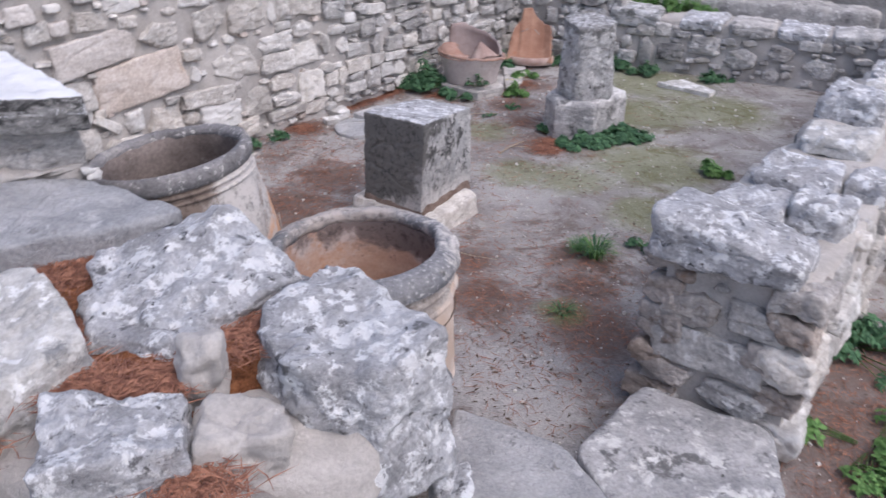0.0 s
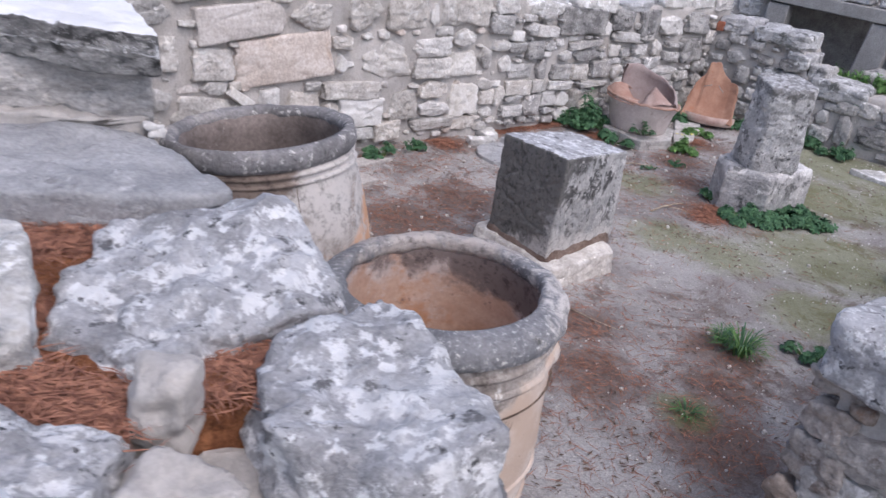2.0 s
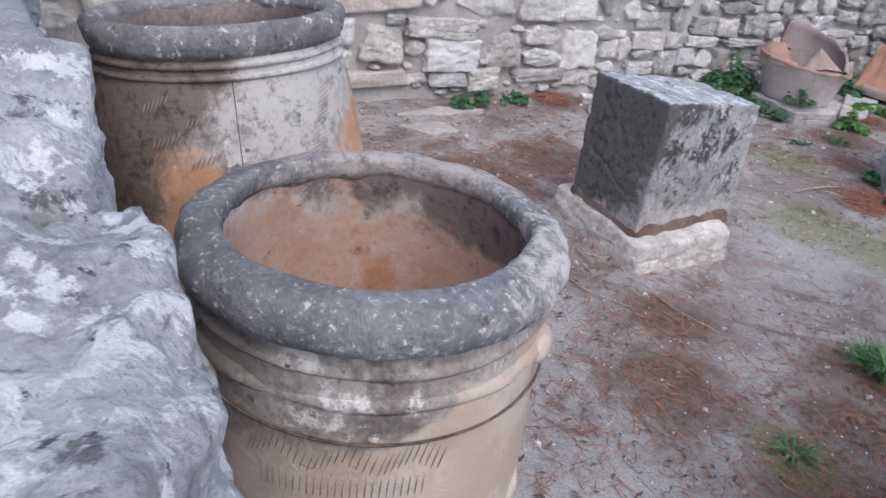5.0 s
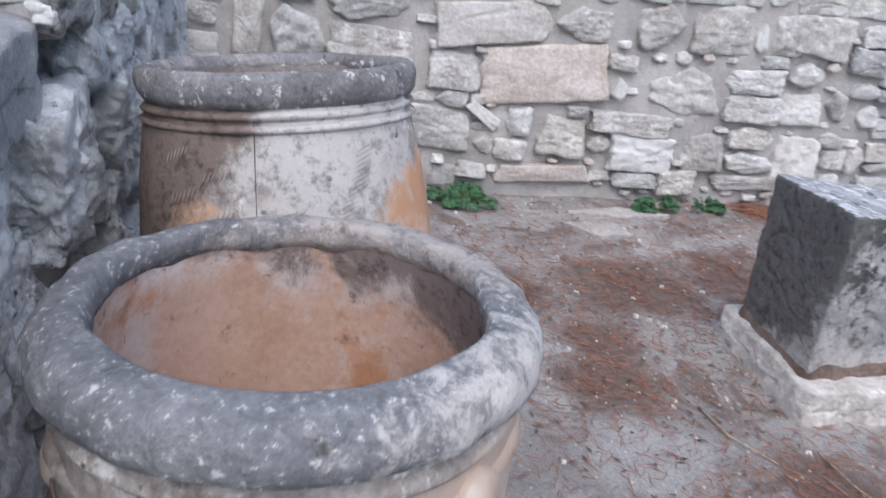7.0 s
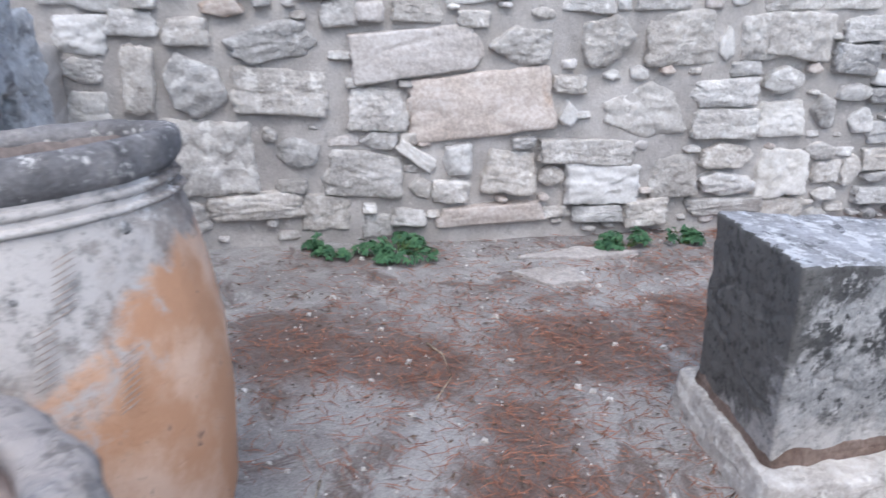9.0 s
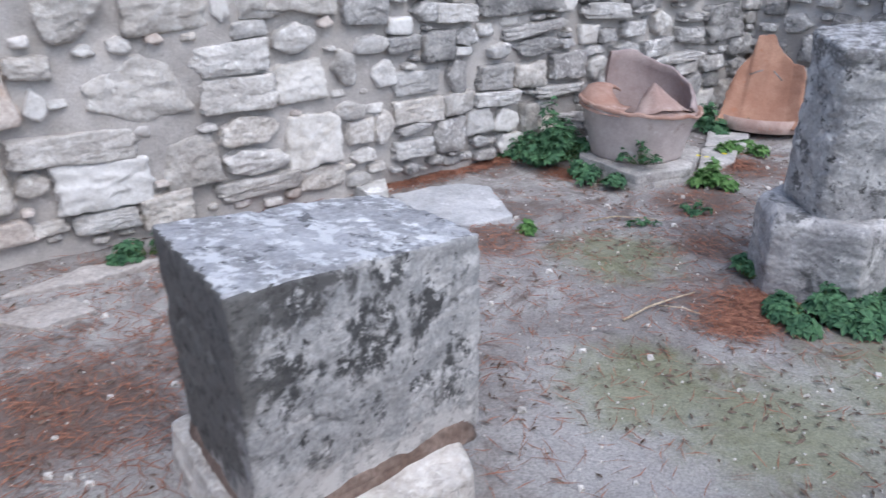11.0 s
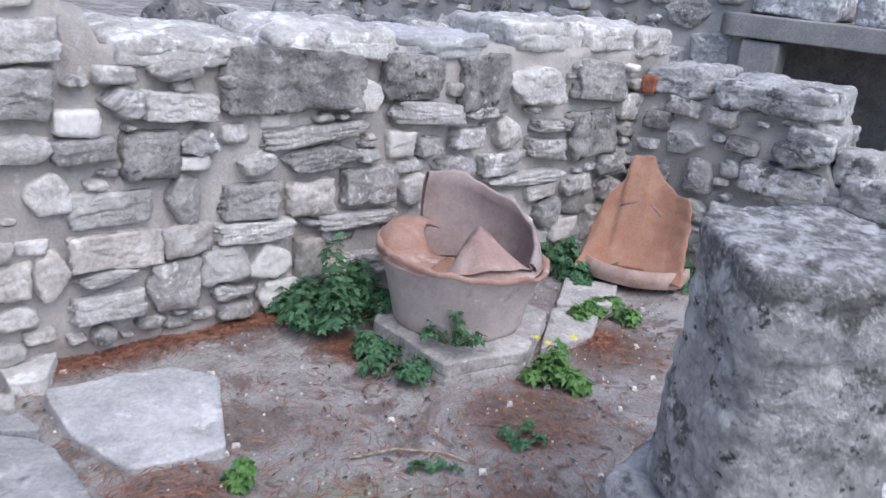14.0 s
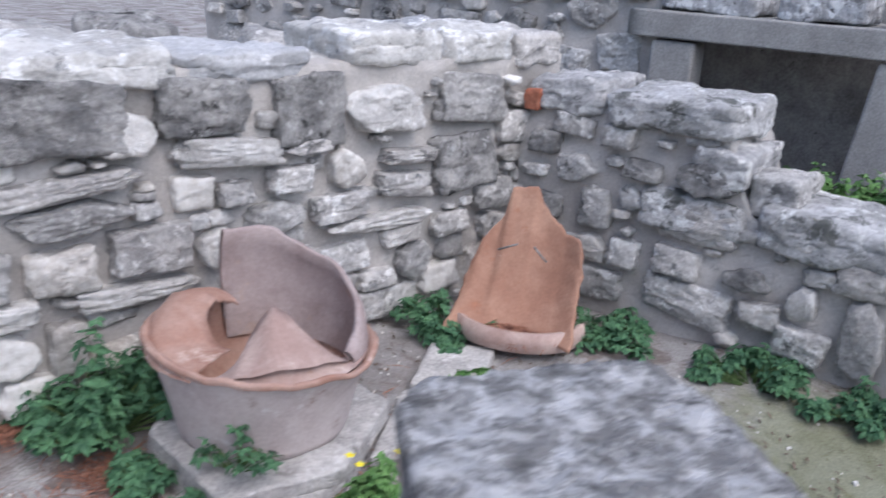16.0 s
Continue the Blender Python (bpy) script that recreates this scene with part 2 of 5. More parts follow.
CONCRETE = surface("grey_concrete", (0.27, 0.265, 0.26), (0.35, 0.345, 0.34), 6, [((0.21, 0.205, 0.20), 12, 0.58, 0.75)], bump=0.3, grain=120, depth=0.004)
BROWNJOINT = surface("brown_earth_joint", (0.15, 0.105, 0.085), (0.26, 0.20, 0.17), 12, [], bump=0.6)
FLUSH = surface("earth_stained_slab", (0.36, 0.33, 0.31), (0.48, 0.45, 0.43), 6, [((0.25, 0.22, 0.20), 8, 0.58, 0.7)], bump=0.5)
BARK = surface("dark_bark_crumbs", (0.09, 0.065, 0.05), (0.20, 0.15, 0.12), 30, [], bump=0.2)
REDTILE = surface("red_brick_fragment", (0.30, 0.10, 0.06), (0.40, 0.17, 0.11), 20, [], bump=0.3)
LEAF = surface("dark_green_leaf", (0.04, 0.105, 0.055), (0.085, 0.19, 0.09), 20, [((0.10, 0.20, 0.07), 30, 0.6, 0.7)], bump=0.1, rough=0.6)
LEAFPALE = surface("fresh_green_leaf", (0.07, 0.17, 0.045), (0.15, 0.28, 0.09), 20, [], bump=0.1, rough=0.6)
STEM = surface("green_stem", (0.07, 0.12, 0.04), (0.12, 0.18, 0.07), 30, [], bump=0.1)
FLOWER = surface("yellow_petal", (0.75, 0.62, 0.03), (0.85, 0.75, 0.06), 30, [], bump=0.0, rough=0.6)


def soil_material():
    mat = bpy.data.materials.new("courtyard_soil")
    mat.use_nodes = True
    nt = mat.node_tree
    bsdf = nt.nodes["Principled BSDF"]
    bsdf.inputs["Roughness"].default_value = 0.95
    bsdf.inputs["Specular IOR Level"].default_value = 0.15
    vec = nt.nodes.new("ShaderNodeNewGeometry").outputs["Position"]
    col = _mix(nt, _ramp(nt, _noise(nt, vec, 2.2, 8, 0.65, 0.5), 0.38, 0.62), (0.27, 0.252, 0.245), (0.41, 0.398, 0.39))
    col = _mix(nt, _ramp(nt, _noise(nt, vec, 3.2, 9, 0.75, 0.8), 0.50, 0.61), col, (0.20, 0.168, 0.155))
    col = _mix(nt, _ramp(nt, _noise(nt, vec, 13, 8, 0.75, 0.5), 0.57, 0.68), col, (0.14, 0.115, 0.105))
    col = _mix(nt, _ramp(nt, _noise(nt, vec, 5, 8, 0.7, 0.3), 0.60, 0.74), col, (0.46, 0.44, 0.425))
    broken = _noise(nt, vec, 7, 10, 0.78, 0.4)
    for key, tone in (("worn", (0.44, 0.43, 0.425)), ("litter", (0.16, 0.112, 0.095)), ("moss", (0.17, 0.195, 0.065))):
        at = nt.nodes.new("ShaderNodeAttribute")
        at.attribute_name = key
        f = _ramp(nt, _times(nt, at.outputs["Fac"], broken), 0.14, 0.42)
        col = _mix(nt, _times(nt, f, {"worn": 0.75, "litter": 0.8, "moss": 0.55}[key]), col, tone)
    fine = _noise(nt, vec, 130, 5, 0.75)
    col = _mix(nt, 0.45, col, _mix(nt, _ramp(nt, fine, 0.3, 0.7), (0.2, 0.2, 0.2), (0.8, 0.8, 0.8)), "OVERLAY")
    nt.links.new(col, bsdf.inputs["Base Color"])
    b = nt.nodes.new("ShaderNodeBump")
    b.inputs["Strength"].default_value, b.inputs["Distance"].default_value = 0.8, 0.012
    nt.links.new(_times(nt, _noise(nt, vec, 30, 8, 0.7), _times(nt, fine, 0.4), "ADD"), b.inputs["Height"])
    nt.links.new(b.outputs[0], bsdf.inputs["Normal"])
    return mat


SOIL = soil_material()


# ---- building blocks ----
def part(name, bm, material, parent=None, label="", smooth=True):
    """Links a bmesh as one mesh object, under a thing or part when a parent is given."""
    me = bpy.data.meshes.new(name)
    bm.to_mesh(me)
    bm.free()
    me.materials.append(material)
    if smooth:
        me.shade_smooth()
    ob = new(name, me)
    if parent is not None:
        ob.parent = parent
    if label:
        tagged(ob, label)
    return ob


def base(name, place, label, category, group="", kind="", turn=0.0):
    """An empty at the foot of a thing."""
    ob = new(name)
    ob.matrix_world = pose(*place, 0, 0, turn)
    return tagged(ob, label, category, group, kind)


def wobble(p, freq, octaves=4, seed=0.0):
    v = Vector(p) * freq + Vector((seed * 17.3, seed * 7.1, seed * 3.7))
    total, amp = 0.0, 1.0
    for _ in range(octaves):
        total += amp * noise.noise(v)
        v = v * 2.1
        amp *= 0.5
    return total


_ICO = {}


def sphere_dirs(level):
    if level not in _ICO:
        bm = bmesh.new()
        bmesh.ops.create_icosphere(bm, subdivisions=level, radius=1)
        _ICO[level] = (np.array([v.co[:] for v in bm.verts]), [[v.index for v in f.verts] for f in bm.faces])
        bm.free()
    return _ICO[level]


def hull_stone(corners, level=5, sharp=12, rough=0.012, freq=9.0, seed=0.0, crack=0.0, chip=0.0):
    """A weathered stone: the rounded hull of a few corners, with relief. Returns vertices about the centre, faces and centre."""
    pts = np.array(corners, float)
    centre, half = (pts.max(0) + pts.min(0)) / 2, (pts.max(0) - pts.min(0)) / 2
    bm = bmesh.new()
    for p in (pts - centre) / half:
        bm.verts.new(p)
    res = bmesh.ops.convex_hull(bm, input=bm.verts)
    bm.normal_update()
    normals, offs = [], []
    for f in bm.faces:
        n, o = np.array(f.normal[:]), f.normal.dot(f.verts[0].co)
        if o < 0:
            n, o = -n, -o
        normals.append(n)
        offs.append(max(o, 0.08))
    bm.free()
    dirs, faces = sphere_dirs(level)
    q = np.maximum(dirs @ (np.array(normals) / np.array(offs)[:, None]).T, 0)
    r = (q ** sharp).sum(1) ** (-1.0 / sharp)
    out = dirs * r[:, None] * half
    for i, p in enumerate(out):
        w = centre + p
        d = rough * wobble(w, freq, 4, seed)
        if level > 4:
            v = Vector(w) + Vector((seed, 0, 0))
            d -= 0.45 * rough * abs(noise.noise(v * freq * 2.6)) + 0.22 * rough * abs(noise.noise(v * freq * 6.3))
        if chip:
            v = Vector((w[0], w[1], w[2] * 1.9)) * freq + Vector((seed * 3.1, seed, 0))
            d += chip * (noise.voronoi(v)[0][0] - 0.5) + 0.45 * chip * (noise.voronoi(v * 2.7)[0][0] - 0.5)
        if crack:
            d -= crack * max(0.0, 0.12 - abs(noise.noise(Vector(w) * freq * 0.55 + Vector((seed, 5, 1))))) / 0.12
        n = p / (half * half)
        n = n / np.linalg.norm(n)
        out[i] = p + n * d
    return out, faces, centre


def stone_object(name, corners, material, parent=None, **kw):
    verts, faces, centre = hull_stone(corners, **kw)
    me = bpy.data.meshes.new(name)
    me.from_pydata(verts.tolist(), [], faces)
    me.materials.append(material)
    me.shade_smooth()
    ob = new(name, me)
    ob.location = centre
    if parent is not None:
        ob.parent = parent
        ob.matrix_parent_inverse = parent.matrix_basis.inverted()
    return ob


def prism(corners2, z0, z1, lean=0.0):
    """The corners of an upright prism, drawn in a little at the top."""
    c = np.mean(np.array(corners2), 0)
    return [(x, y, z0) for x, y in corners2] + [(x + (c[0] - x) * lean, y + (c[1] - y) * lean, z1) for x, y in corners2]


def box_corners(cx, cy, cz, sx, sy, sz, turn=0.0, jit=0.0, seed=0):
    rnd = random.Random(seed)
    out = []
    for a in (-1, 1):
        for b in (-1, 1):
            for c in (-1, 1):
                x, y, z = (a * sx / 2 * (1 - jit * rnd.random()), b * sy / 2 * (1 - jit * rnd.random()), c * sz / 2 * (1 - jit * rnd.random()))
                ca, sa = math.cos(radians(turn)), math.sin(radians(turn))
                out.append((cx + ca * x - sa * y, cy + sa * x + ca * y, cz + z))
    return out


def tube(bm, pts, radius, sides=6):
    """A thin rounded rod along points."""
    rings = []
    for i, p in enumerate(pts):
        p = Vector(p)
        d = (Vector(pts[min(i + 1, len(pts) - 1)]) - Vector(pts[max(i - 1, 0)])).normalized()
        a = d.orthogonal().normalized()
        b = d.cross(a)
        rr = radius[i] if isinstance(radius, (list, tuple)) else radius
        rings.append([bm.verts.new(p + rr * (math.cos(k * math.tau / sides) * a + math.sin(k * math.tau / sides) * b)) for k in range(sides)])
    for r0, r1 in zip(rings, rings[1:]):
        for k in range(sides):
            bm.faces.new((r0[k], r0[(k + 1) % sides], r1[(k + 1) % sides], r1[k]))
    bm.faces.new(rings[0][::-1])
    bm.faces.new(rings[-1])


def lathe(profile, segs=96, rough=0.0, freq=7.0, seed=0.0, lo=0.0, hi=math.tau, edge=None):
    """Turns a profile of (radius, height) about the z axis; edge(angle, height) may shift heights, as on a broken lip."""
    bm = bmesh.new()
    closed = hi - lo > 6.28
    n = segs if closed else segs + 1
    rings = []
    for j, (r, z) in enumerate(profile):
        ring = []
        for k in range(n):
            a = lo + (hi - lo) * k / segs
            zz = edge(a, z) if edge else z
            p = Vector((r * math.cos(a), r * math.sin(a), zz))
            if rough:
                w = rough * wobble(p, freq, 3, seed)
                p += Vector((math.cos(a), math.sin(a), 0.35)) * w
            ring.append(bm.verts.new(p))
        rings.append(ring)
    for r0, r1 in zip(rings, rings[1:]):
        for k in range(segs if closed else segs):
            m = (k + 1) % n
            bm.faces.new((r0[k], r0[m], r1[m], r1[k]))
    bmesh.ops.recalc_face_normals(bm, faces=bm.faces)
    return bm


# ---- the ground: a terrace in the south, a passage down, the courtyard ----
DX, DY = 0.602, 0.799  # along the long west wall and its parallels
LITTER = ((-1.27, 4.18, 0.30), (-0.75, 4.16, 0.20), (-1.60, 3.92, 0.3), (-0.93, 4.65, 0.35), (-0.55, 3.95, 0.25), (0.80, 5.92, 0.24), (-0.40, 7.24, 0.2), (-0.14, 6.18, 0.2), (-1.02, 6.22, 0.22), (0.22, 3.60, 0.28), (0.76, 3.3, 0.30), (0.80, 4.05, 0.26), (0.15, 3.98, 0.24), (0.78, 3.72, 0.2), (0.70, 6.40, 0.16), (0.62, 6.9, 0.25), (1.65, 2.6, 0.4), (1.95, 3.1, 0.5), (1.5, 2.1, 0.4), (0.85, 7.5, 0.25), (-0.7, 5.2, 0.3), (1.4, 6.8, 0.25))
WORN = ((0.30, 2.92, 0.28), (0.02, 2.90, 0.22), (-0.26, 3.72, 0.26), (0.56, 5.03, 0.40), (0.42, 4.98, 0.3), (-0.86, 3.95, 0.2), (-1.2, 3.85, 0.22), (0.44, 2.75, 0.25), (1.1, 5.3, 0.3))
MOSS = ((1.32, 4.65, 0.34), (0.62, 3.47, 0.16), (0.35, 6.2, 0.3), (2.0, 7.65, 0.7), (1.5, 5.5, 0.6), (1.72, 6.7, 0.6), (0.9, 5.2, 0.35), (0.55, 5.3, 0.3), (2.35, 6.8, 0.6))


def smooth01(t):
    t = np.clip(t, 0, 1)
    return t * t * (3 - 2 * t)


def ground_height(x, y):
    south = smooth01((1.75 - y) / 1.15) * 0.62
    return south * smooth01((1.9 - x) / 0.7)


def patches(x, y, spots):
    out = np.zeros_like(x)
    for cx, cy, r in spots:
        out = np.maximum(out, np.exp(-((x - cx) ** 2 + (y - cy) ** 2) / (r * r)))
    return out


def build_ground():
    near_x, near_y = np.arange(-3.6, 4.6, 0.04), np.arange(-1.6, 10.6, 0.04)
    far = np.geomspace(0.08, 400, 26)
    xs = np.concatenate([near_x[0] - far[::-1], near_x, near_x[-1] + far])
    ys = np.concatenate([near_y[0] - far[::-1], near_y, near_y[-1] + far])
    gx, gy = np.meshgrid(xs, ys)
    gz = ground_height(gx, gy)
    flat = np.stack([gx.ravel(), gy.ravel(), gz.ravel()], 1)
    for p in flat:
        if -4 < p[0] < 5 and -2 < p[1] < 11:
            p[2] += 0.018 * wobble((p[0], p[1], 0), 1.7, 4, 3) - 0.004
    ny, nx = gx.shape
    idx = np.arange(nx * ny).reshape(ny, nx)
    faces = np.stack([idx[:-1, :-1].ravel(), idx[:-1, 1:].ravel(), idx[1:, 1:].ravel(), idx[1:, :-1].ravel()], 1)
    me = bpy.data.meshes.new("ground")
    me.from_pydata(flat.tolist(), [], faces.tolist())
    for key, spots in (("litter", LITTER), ("moss", MOSS), ("worn", WORN)):
        at = me.attributes.new(key, "FLOAT", "POINT")
        at.data.foreach_set("value", patches(gx.ravel(), gy.ravel(), spots).astype(np.float32))
    me.materials.append(SOIL)
    me.shade_smooth()
    return tagged(new("ground", me), "trodden grey-brown earth with pine litter and moss", "ground", kind="structure")


build_ground()


# ---- rubble walls ----
class Frame:
    """A wall's face: origin on the ground, the way along it and the way out of it."""

    def __init__(self, x, y, along, out):
        self.o, self.d, self.n = Vector((x, y, 0)), Vector((*along, 0)).normalized(), Vector((*out, 0)).normalized()

    def at(self, u, z, off=0.0):
        return self.o + self.d * u + self.n * off + Vector((0, 0, z))

    def matrix(self, u, z, off, sx, sy, sz, tilt=0.0):
        rot = Matrix((self.d, self.n, Vector((0, 0, 1)))).transposed().to_4x4()
        return Matrix.Translation(self.at(u, z, off)) @ rot @ Matrix.Rotation(radians(tilt), 4, "Y") @ Matrix.Diagonal((sx, sy, sz, 1))


def wall_body(name, fr, u0, u1, thick, top, material, label, step=0.05, low=-0.1, seed=0.0, rough=0.03):
    """A wall's mortared core: an uneven face, back, ends and top. top(u) gives its height."""
    us = np.arange(u0, u1 + step / 2, step)
    rows = 24
    bm = bmesh.new()
    grid = []
    for u in us:
        h = top(u)
        column = []
        # up the face, over the top, down the back
        for k in range(rows + 1):
            z = low + (h - low) * k / rows
            p = fr.at(u, z, 0)
            p += fr.n * (rough * wobble(p, 3.2, 4, seed) - 0.02)
            column.append(bm.verts.new(p))
        for k in range(1, 7):
            p = fr.at(u, h, -thick * k / 6)
            p.z += 0.7 * rough * wobble(p, 4.0, 4, seed + 2) * (k < 6)
            column.append(bm.verts.new(p))
        column.append(bm.verts.new(fr.at(u, low, -thick)))
        grid.append(column)
    for a, b in zip(grid, grid[1:]):
        for k in range(len(a) - 1):
            bm.faces.new((a[k], b[k], b[k + 1], a[k + 1]))
    for column in (grid[0][::-1], grid[-1]):
        f = bm.faces.new([bm.verts.new(v.co) for v in column])
    bmesh.ops.recalc_face_normals(bm, faces=bm.faces)
    ob = part(name, bm, material)
    return tagged(ob, label, "wall", kind="structure")


def unit_stones(count, kind, level, seed):
    """Alike stones of unit half-size: x along the wall, y out of it, z up."""
    rnd = random.Random(seed)
    out = []
    for i in range(count):
        corners = []
        if kind in ("block", "slab"):
            for sx in (-1, 1):
                for sz in (-1, 1):
                    x, z = sx * rnd.uniform(0.84, 1.06), sz * rnd.uniform(0.82, 1.06)
                    corners += [(x * rnd.uniform(0.86, 1.0), rnd.uniform(0.55, 1.0), z * rnd.uniform(0.86, 1.0)), (x, -1, z)]
            corners += [(rnd.uniform(-0.6, 0.6), rnd.uniform(0.8, 1.05), rnd.uniform(-0.5, 0.5)), (1.06 * rnd.choice((-1, 1)), 0.2, rnd.uniform(-0.5, 0.5))]
            sharp, rough = 60, (0.035 if kind == "slab" else 0.09)
        else:
            for k in range(7):
                a = k * math.tau / 7 + rnd.uniform(-0.4, 0.4)
                r = rnd.uniform(0.86, 1.14)
                x, z = r * math.cos(a), r * math.sin(a)
                corners += [(x * 0.9, rnd.uniform(0.5, 1.0), z * 0.9), (x, -1, z)]
            sharp, rough = 50, 0.09
        verts, faces, _ = hull_stone(corners, level=level, sharp=sharp, rough=rough, freq=1.7, seed=seed + i * 1.7, crack=0.07 if i % 2 == 0 else 0.03, chip=0.03 if kind == "slab" else 0.12)
        me = bpy.data.meshes.new("stone")
        me.from_pydata(verts.tolist(), [], faces)
        me.shade_smooth()
        out.append(me)
    return out


_SHAPES = {}


def stone_meshes(kind, tone, fine):
    key = (kind, tone.name, fine)
    if key not in _SHAPES:
        src = ("src", kind, fine)
        if src not in _SHAPES:
            _SHAPES[src] = unit_stones(10 if fine else 8, kind, (3, 4, 5)[int(fine)], {"block": 11, "slab": 51}.get(kind, 31))
        made = []
        for me in _SHAPES[src]:
            c = me.copy()
            c.materials.append(tone)
            made.append(c)
        _SHAPES[key] = made
    return _SHAPES[key]


def lay_stone(fr, parent, u, z, w, h, rnd, tone, proud=0.03, fine=True, kind=None, tilt=None):
    kind = kind or ("block" if rnd.random() < 0.62 else "round")
    me = rnd.choice(stone_meshes(kind, tone, 2 if w > 0.19 else (1 if fine else 0)))
    ob = new("stone", me)
    deep = max(0.05, min(w, h) * 0.5)
    tilt = rnd.uniform(-5, 5) if tilt is None else tilt
    flip = rnd.choice((-1, 1))
    ob.matrix_world = fr.matrix(u, z, proud - deep, flip * w / 2 * 1.14, deep, h / 2 * 1.14, tilt)
    ob.parent = parent
    ob.matrix_parent_inverse = parent.matrix_basis.inverted()
    return ob


def fill_stones(fr, parent, placed, u0, u1, top, tones, rnd, sizes, tries, proud=0.02, gap=-0.004, low=0.02):
    """Smaller stones in the room left between those already laid."""
    for i in range(tries):
        big = 1 - i / tries
        w = sizes[0] + (sizes[1] - sizes[0]) * big * rnd.uniform(0.5, 1.0)
        h = w * rnd.uniform(0.4, 0.85)
        u, z = rnd.uniform(u0 + w / 2, u1 - w / 2), rnd.uniform(low + h / 2, 1.9)
        if z + h / 2 > top(u):
            continue
        if any(abs(u - a) < (w + c) / 2 + gap and abs(z - b) < (h + d) / 2 + gap for a, b, c, d in placed):
            continue
        placed.append((u, z, w, h))
        lay_stone(fr, parent, u, z, w, h, rnd, rnd.choices(tones, (6, 2, 1)[: len(tones)])[0], proud * rnd.uniform(0.4, 1.2), fine=w > 0.12)


WEST = Frame(-2.1, 4.93, (DX, DY), (DY, -DX))
NORTH = Frame(1.19, 8.60, (0.895, -0.445), (-0.445, -0.895))
EAST = Frame(0.84, 2.75, (DX, DY), (-DY, DX))


def west_top(u):
    return 1.55 if u < 2.25 else (1.05 if u < 2.35 else 0.95)


def north_top(u):
    return 0.80 if u < 0.40 else (0.80 - (u - 0.40) * 2.6 if u < 0.515 else 0.50)


wall_west = wall_body("wall_west", WEST, -1.9, 5.1, 0.55, west_top, MORTAR, "long rubble wall of cream limestone in pale mortar", rough=0.035)
wall_north = wall_body("wall_north", NORTH, -0.42, 3.3, 0.5, north_top, MORTAR, "low grey rubble wall with stepped coping stones", seed=4)

# stones that can be told apart along the west wall: along, up, width, height
WEST_A = [(-0.57, 0.91, 0.42, 0.18), (0.51, 0.89, 0.3, 0.17), (-0.13, 0.62, 0.24, 0.19), (-0.54, 0.7, 0.4, 0.21), (-0.89, 0.73, 0.29, 0.26), (-0.84, 0.42, 0.38, 0.33), (-0.48, 0.43, 0.18, 0.17), (-0.2, 0.33, 0.34, 0.2), (0.23, 0.39, 0.12, 0.14), (0.2, 0.24, 0.16, 0.1), (0.48, 0.32, 0.24, 0.21), (0.83, 0.41, 0.4, 0.11), (1.09, 0.6, 0.44, 0.27), (1.47, 0.68, 0.3, 0.13), (1.49, 0.53, 0.32, 0.15), (1.53, 0.38, 0.27, 0.13), (1.54, 0.24, 0.33, 0.11), (1.27, 0.28, 0.21, 0.21), (-0.68, 0.19, 0.39, 0.12), (0.91, 0.11, 0.22, 0.08), (1.14, 0.11, 0.21, 0.13), (1.54, 0.13, 0.34, 0.08)]
WEST_B = [(0.89, 0.91, 0.26, 0.23), (1.24, 0.92, 0.32, 0.23), (1.6, 0.93, 0.2, 0.21), (1.8, 0.93, 0.3, 0.2), (1.75, 0.73, 0.19, 0.12), (2.12, 0.96, 0.21, 0.12), (1.98, 0.58, 0.12, 0.15), (-0.91, 0.95, 0.17, 0.11), (-1.12, 0.76, 0.12, 0.26), (-1.0, 0.15, 0.27, 0.19), (0.53, 0.46, 0.1, 0.05), (0.73, 0.72, 0.14, 0.08), (0.01, 0.12, 0.15, 0.08), (0.06, 0.26, 0.11, 0.09), (-0.6, 0.52, 0.07, 0.07), (2.17, 0.54, 0.13, 0.13), (2.34, 0.48, 0.23, 0.11), (2.0, 0.39, 0.14, 0.1), (2.36, 0.34, 0.26, 0.11), (2.17, 0.29, 0.1, 0.15), (2.33, 0.26, 0.19, 0.05), (2.33, 0.16, 0.21, 0.09)]
WEST_C = [(2.54, 0.2, 0.15, 0.17), (2.71, 0.24, 0.16, 0.12), (2.71, 0.14, 0.11, 0.06), (2.58, 0.35, 0.15, 0.1), (2.57, 0.48, 0.12, 0.17), (2.27, 0.66, 0.16, 0.07), (2.11, 0.67, 0.16, 0.08), (2.1, 0.83, 0.2, 0.14), (2.56, 0.88, 0.16, 0.06), (2.57, 0.77, 0.2, 0.08), (2.4, 0.79, 0.13, 0.09), (3.06, 0.66, 0.39, 0.06), (3.08, 0.57, 0.32, 0.09), (2.8, 0.45, 0.2, 0.12), (3.04, 0.43, 0.17, 0.13), (2.82, 0.34, 0.26, 0.07), (3.29, 0.45, 0.21, 0.13), (2.83, 0.57, 0.13, 0.09), (2.62, 0.66, 0.14, 0.09), (3.04, 0.21, 0.09, 0.14), (3.25, 0.33, 0.33, 0.06)]
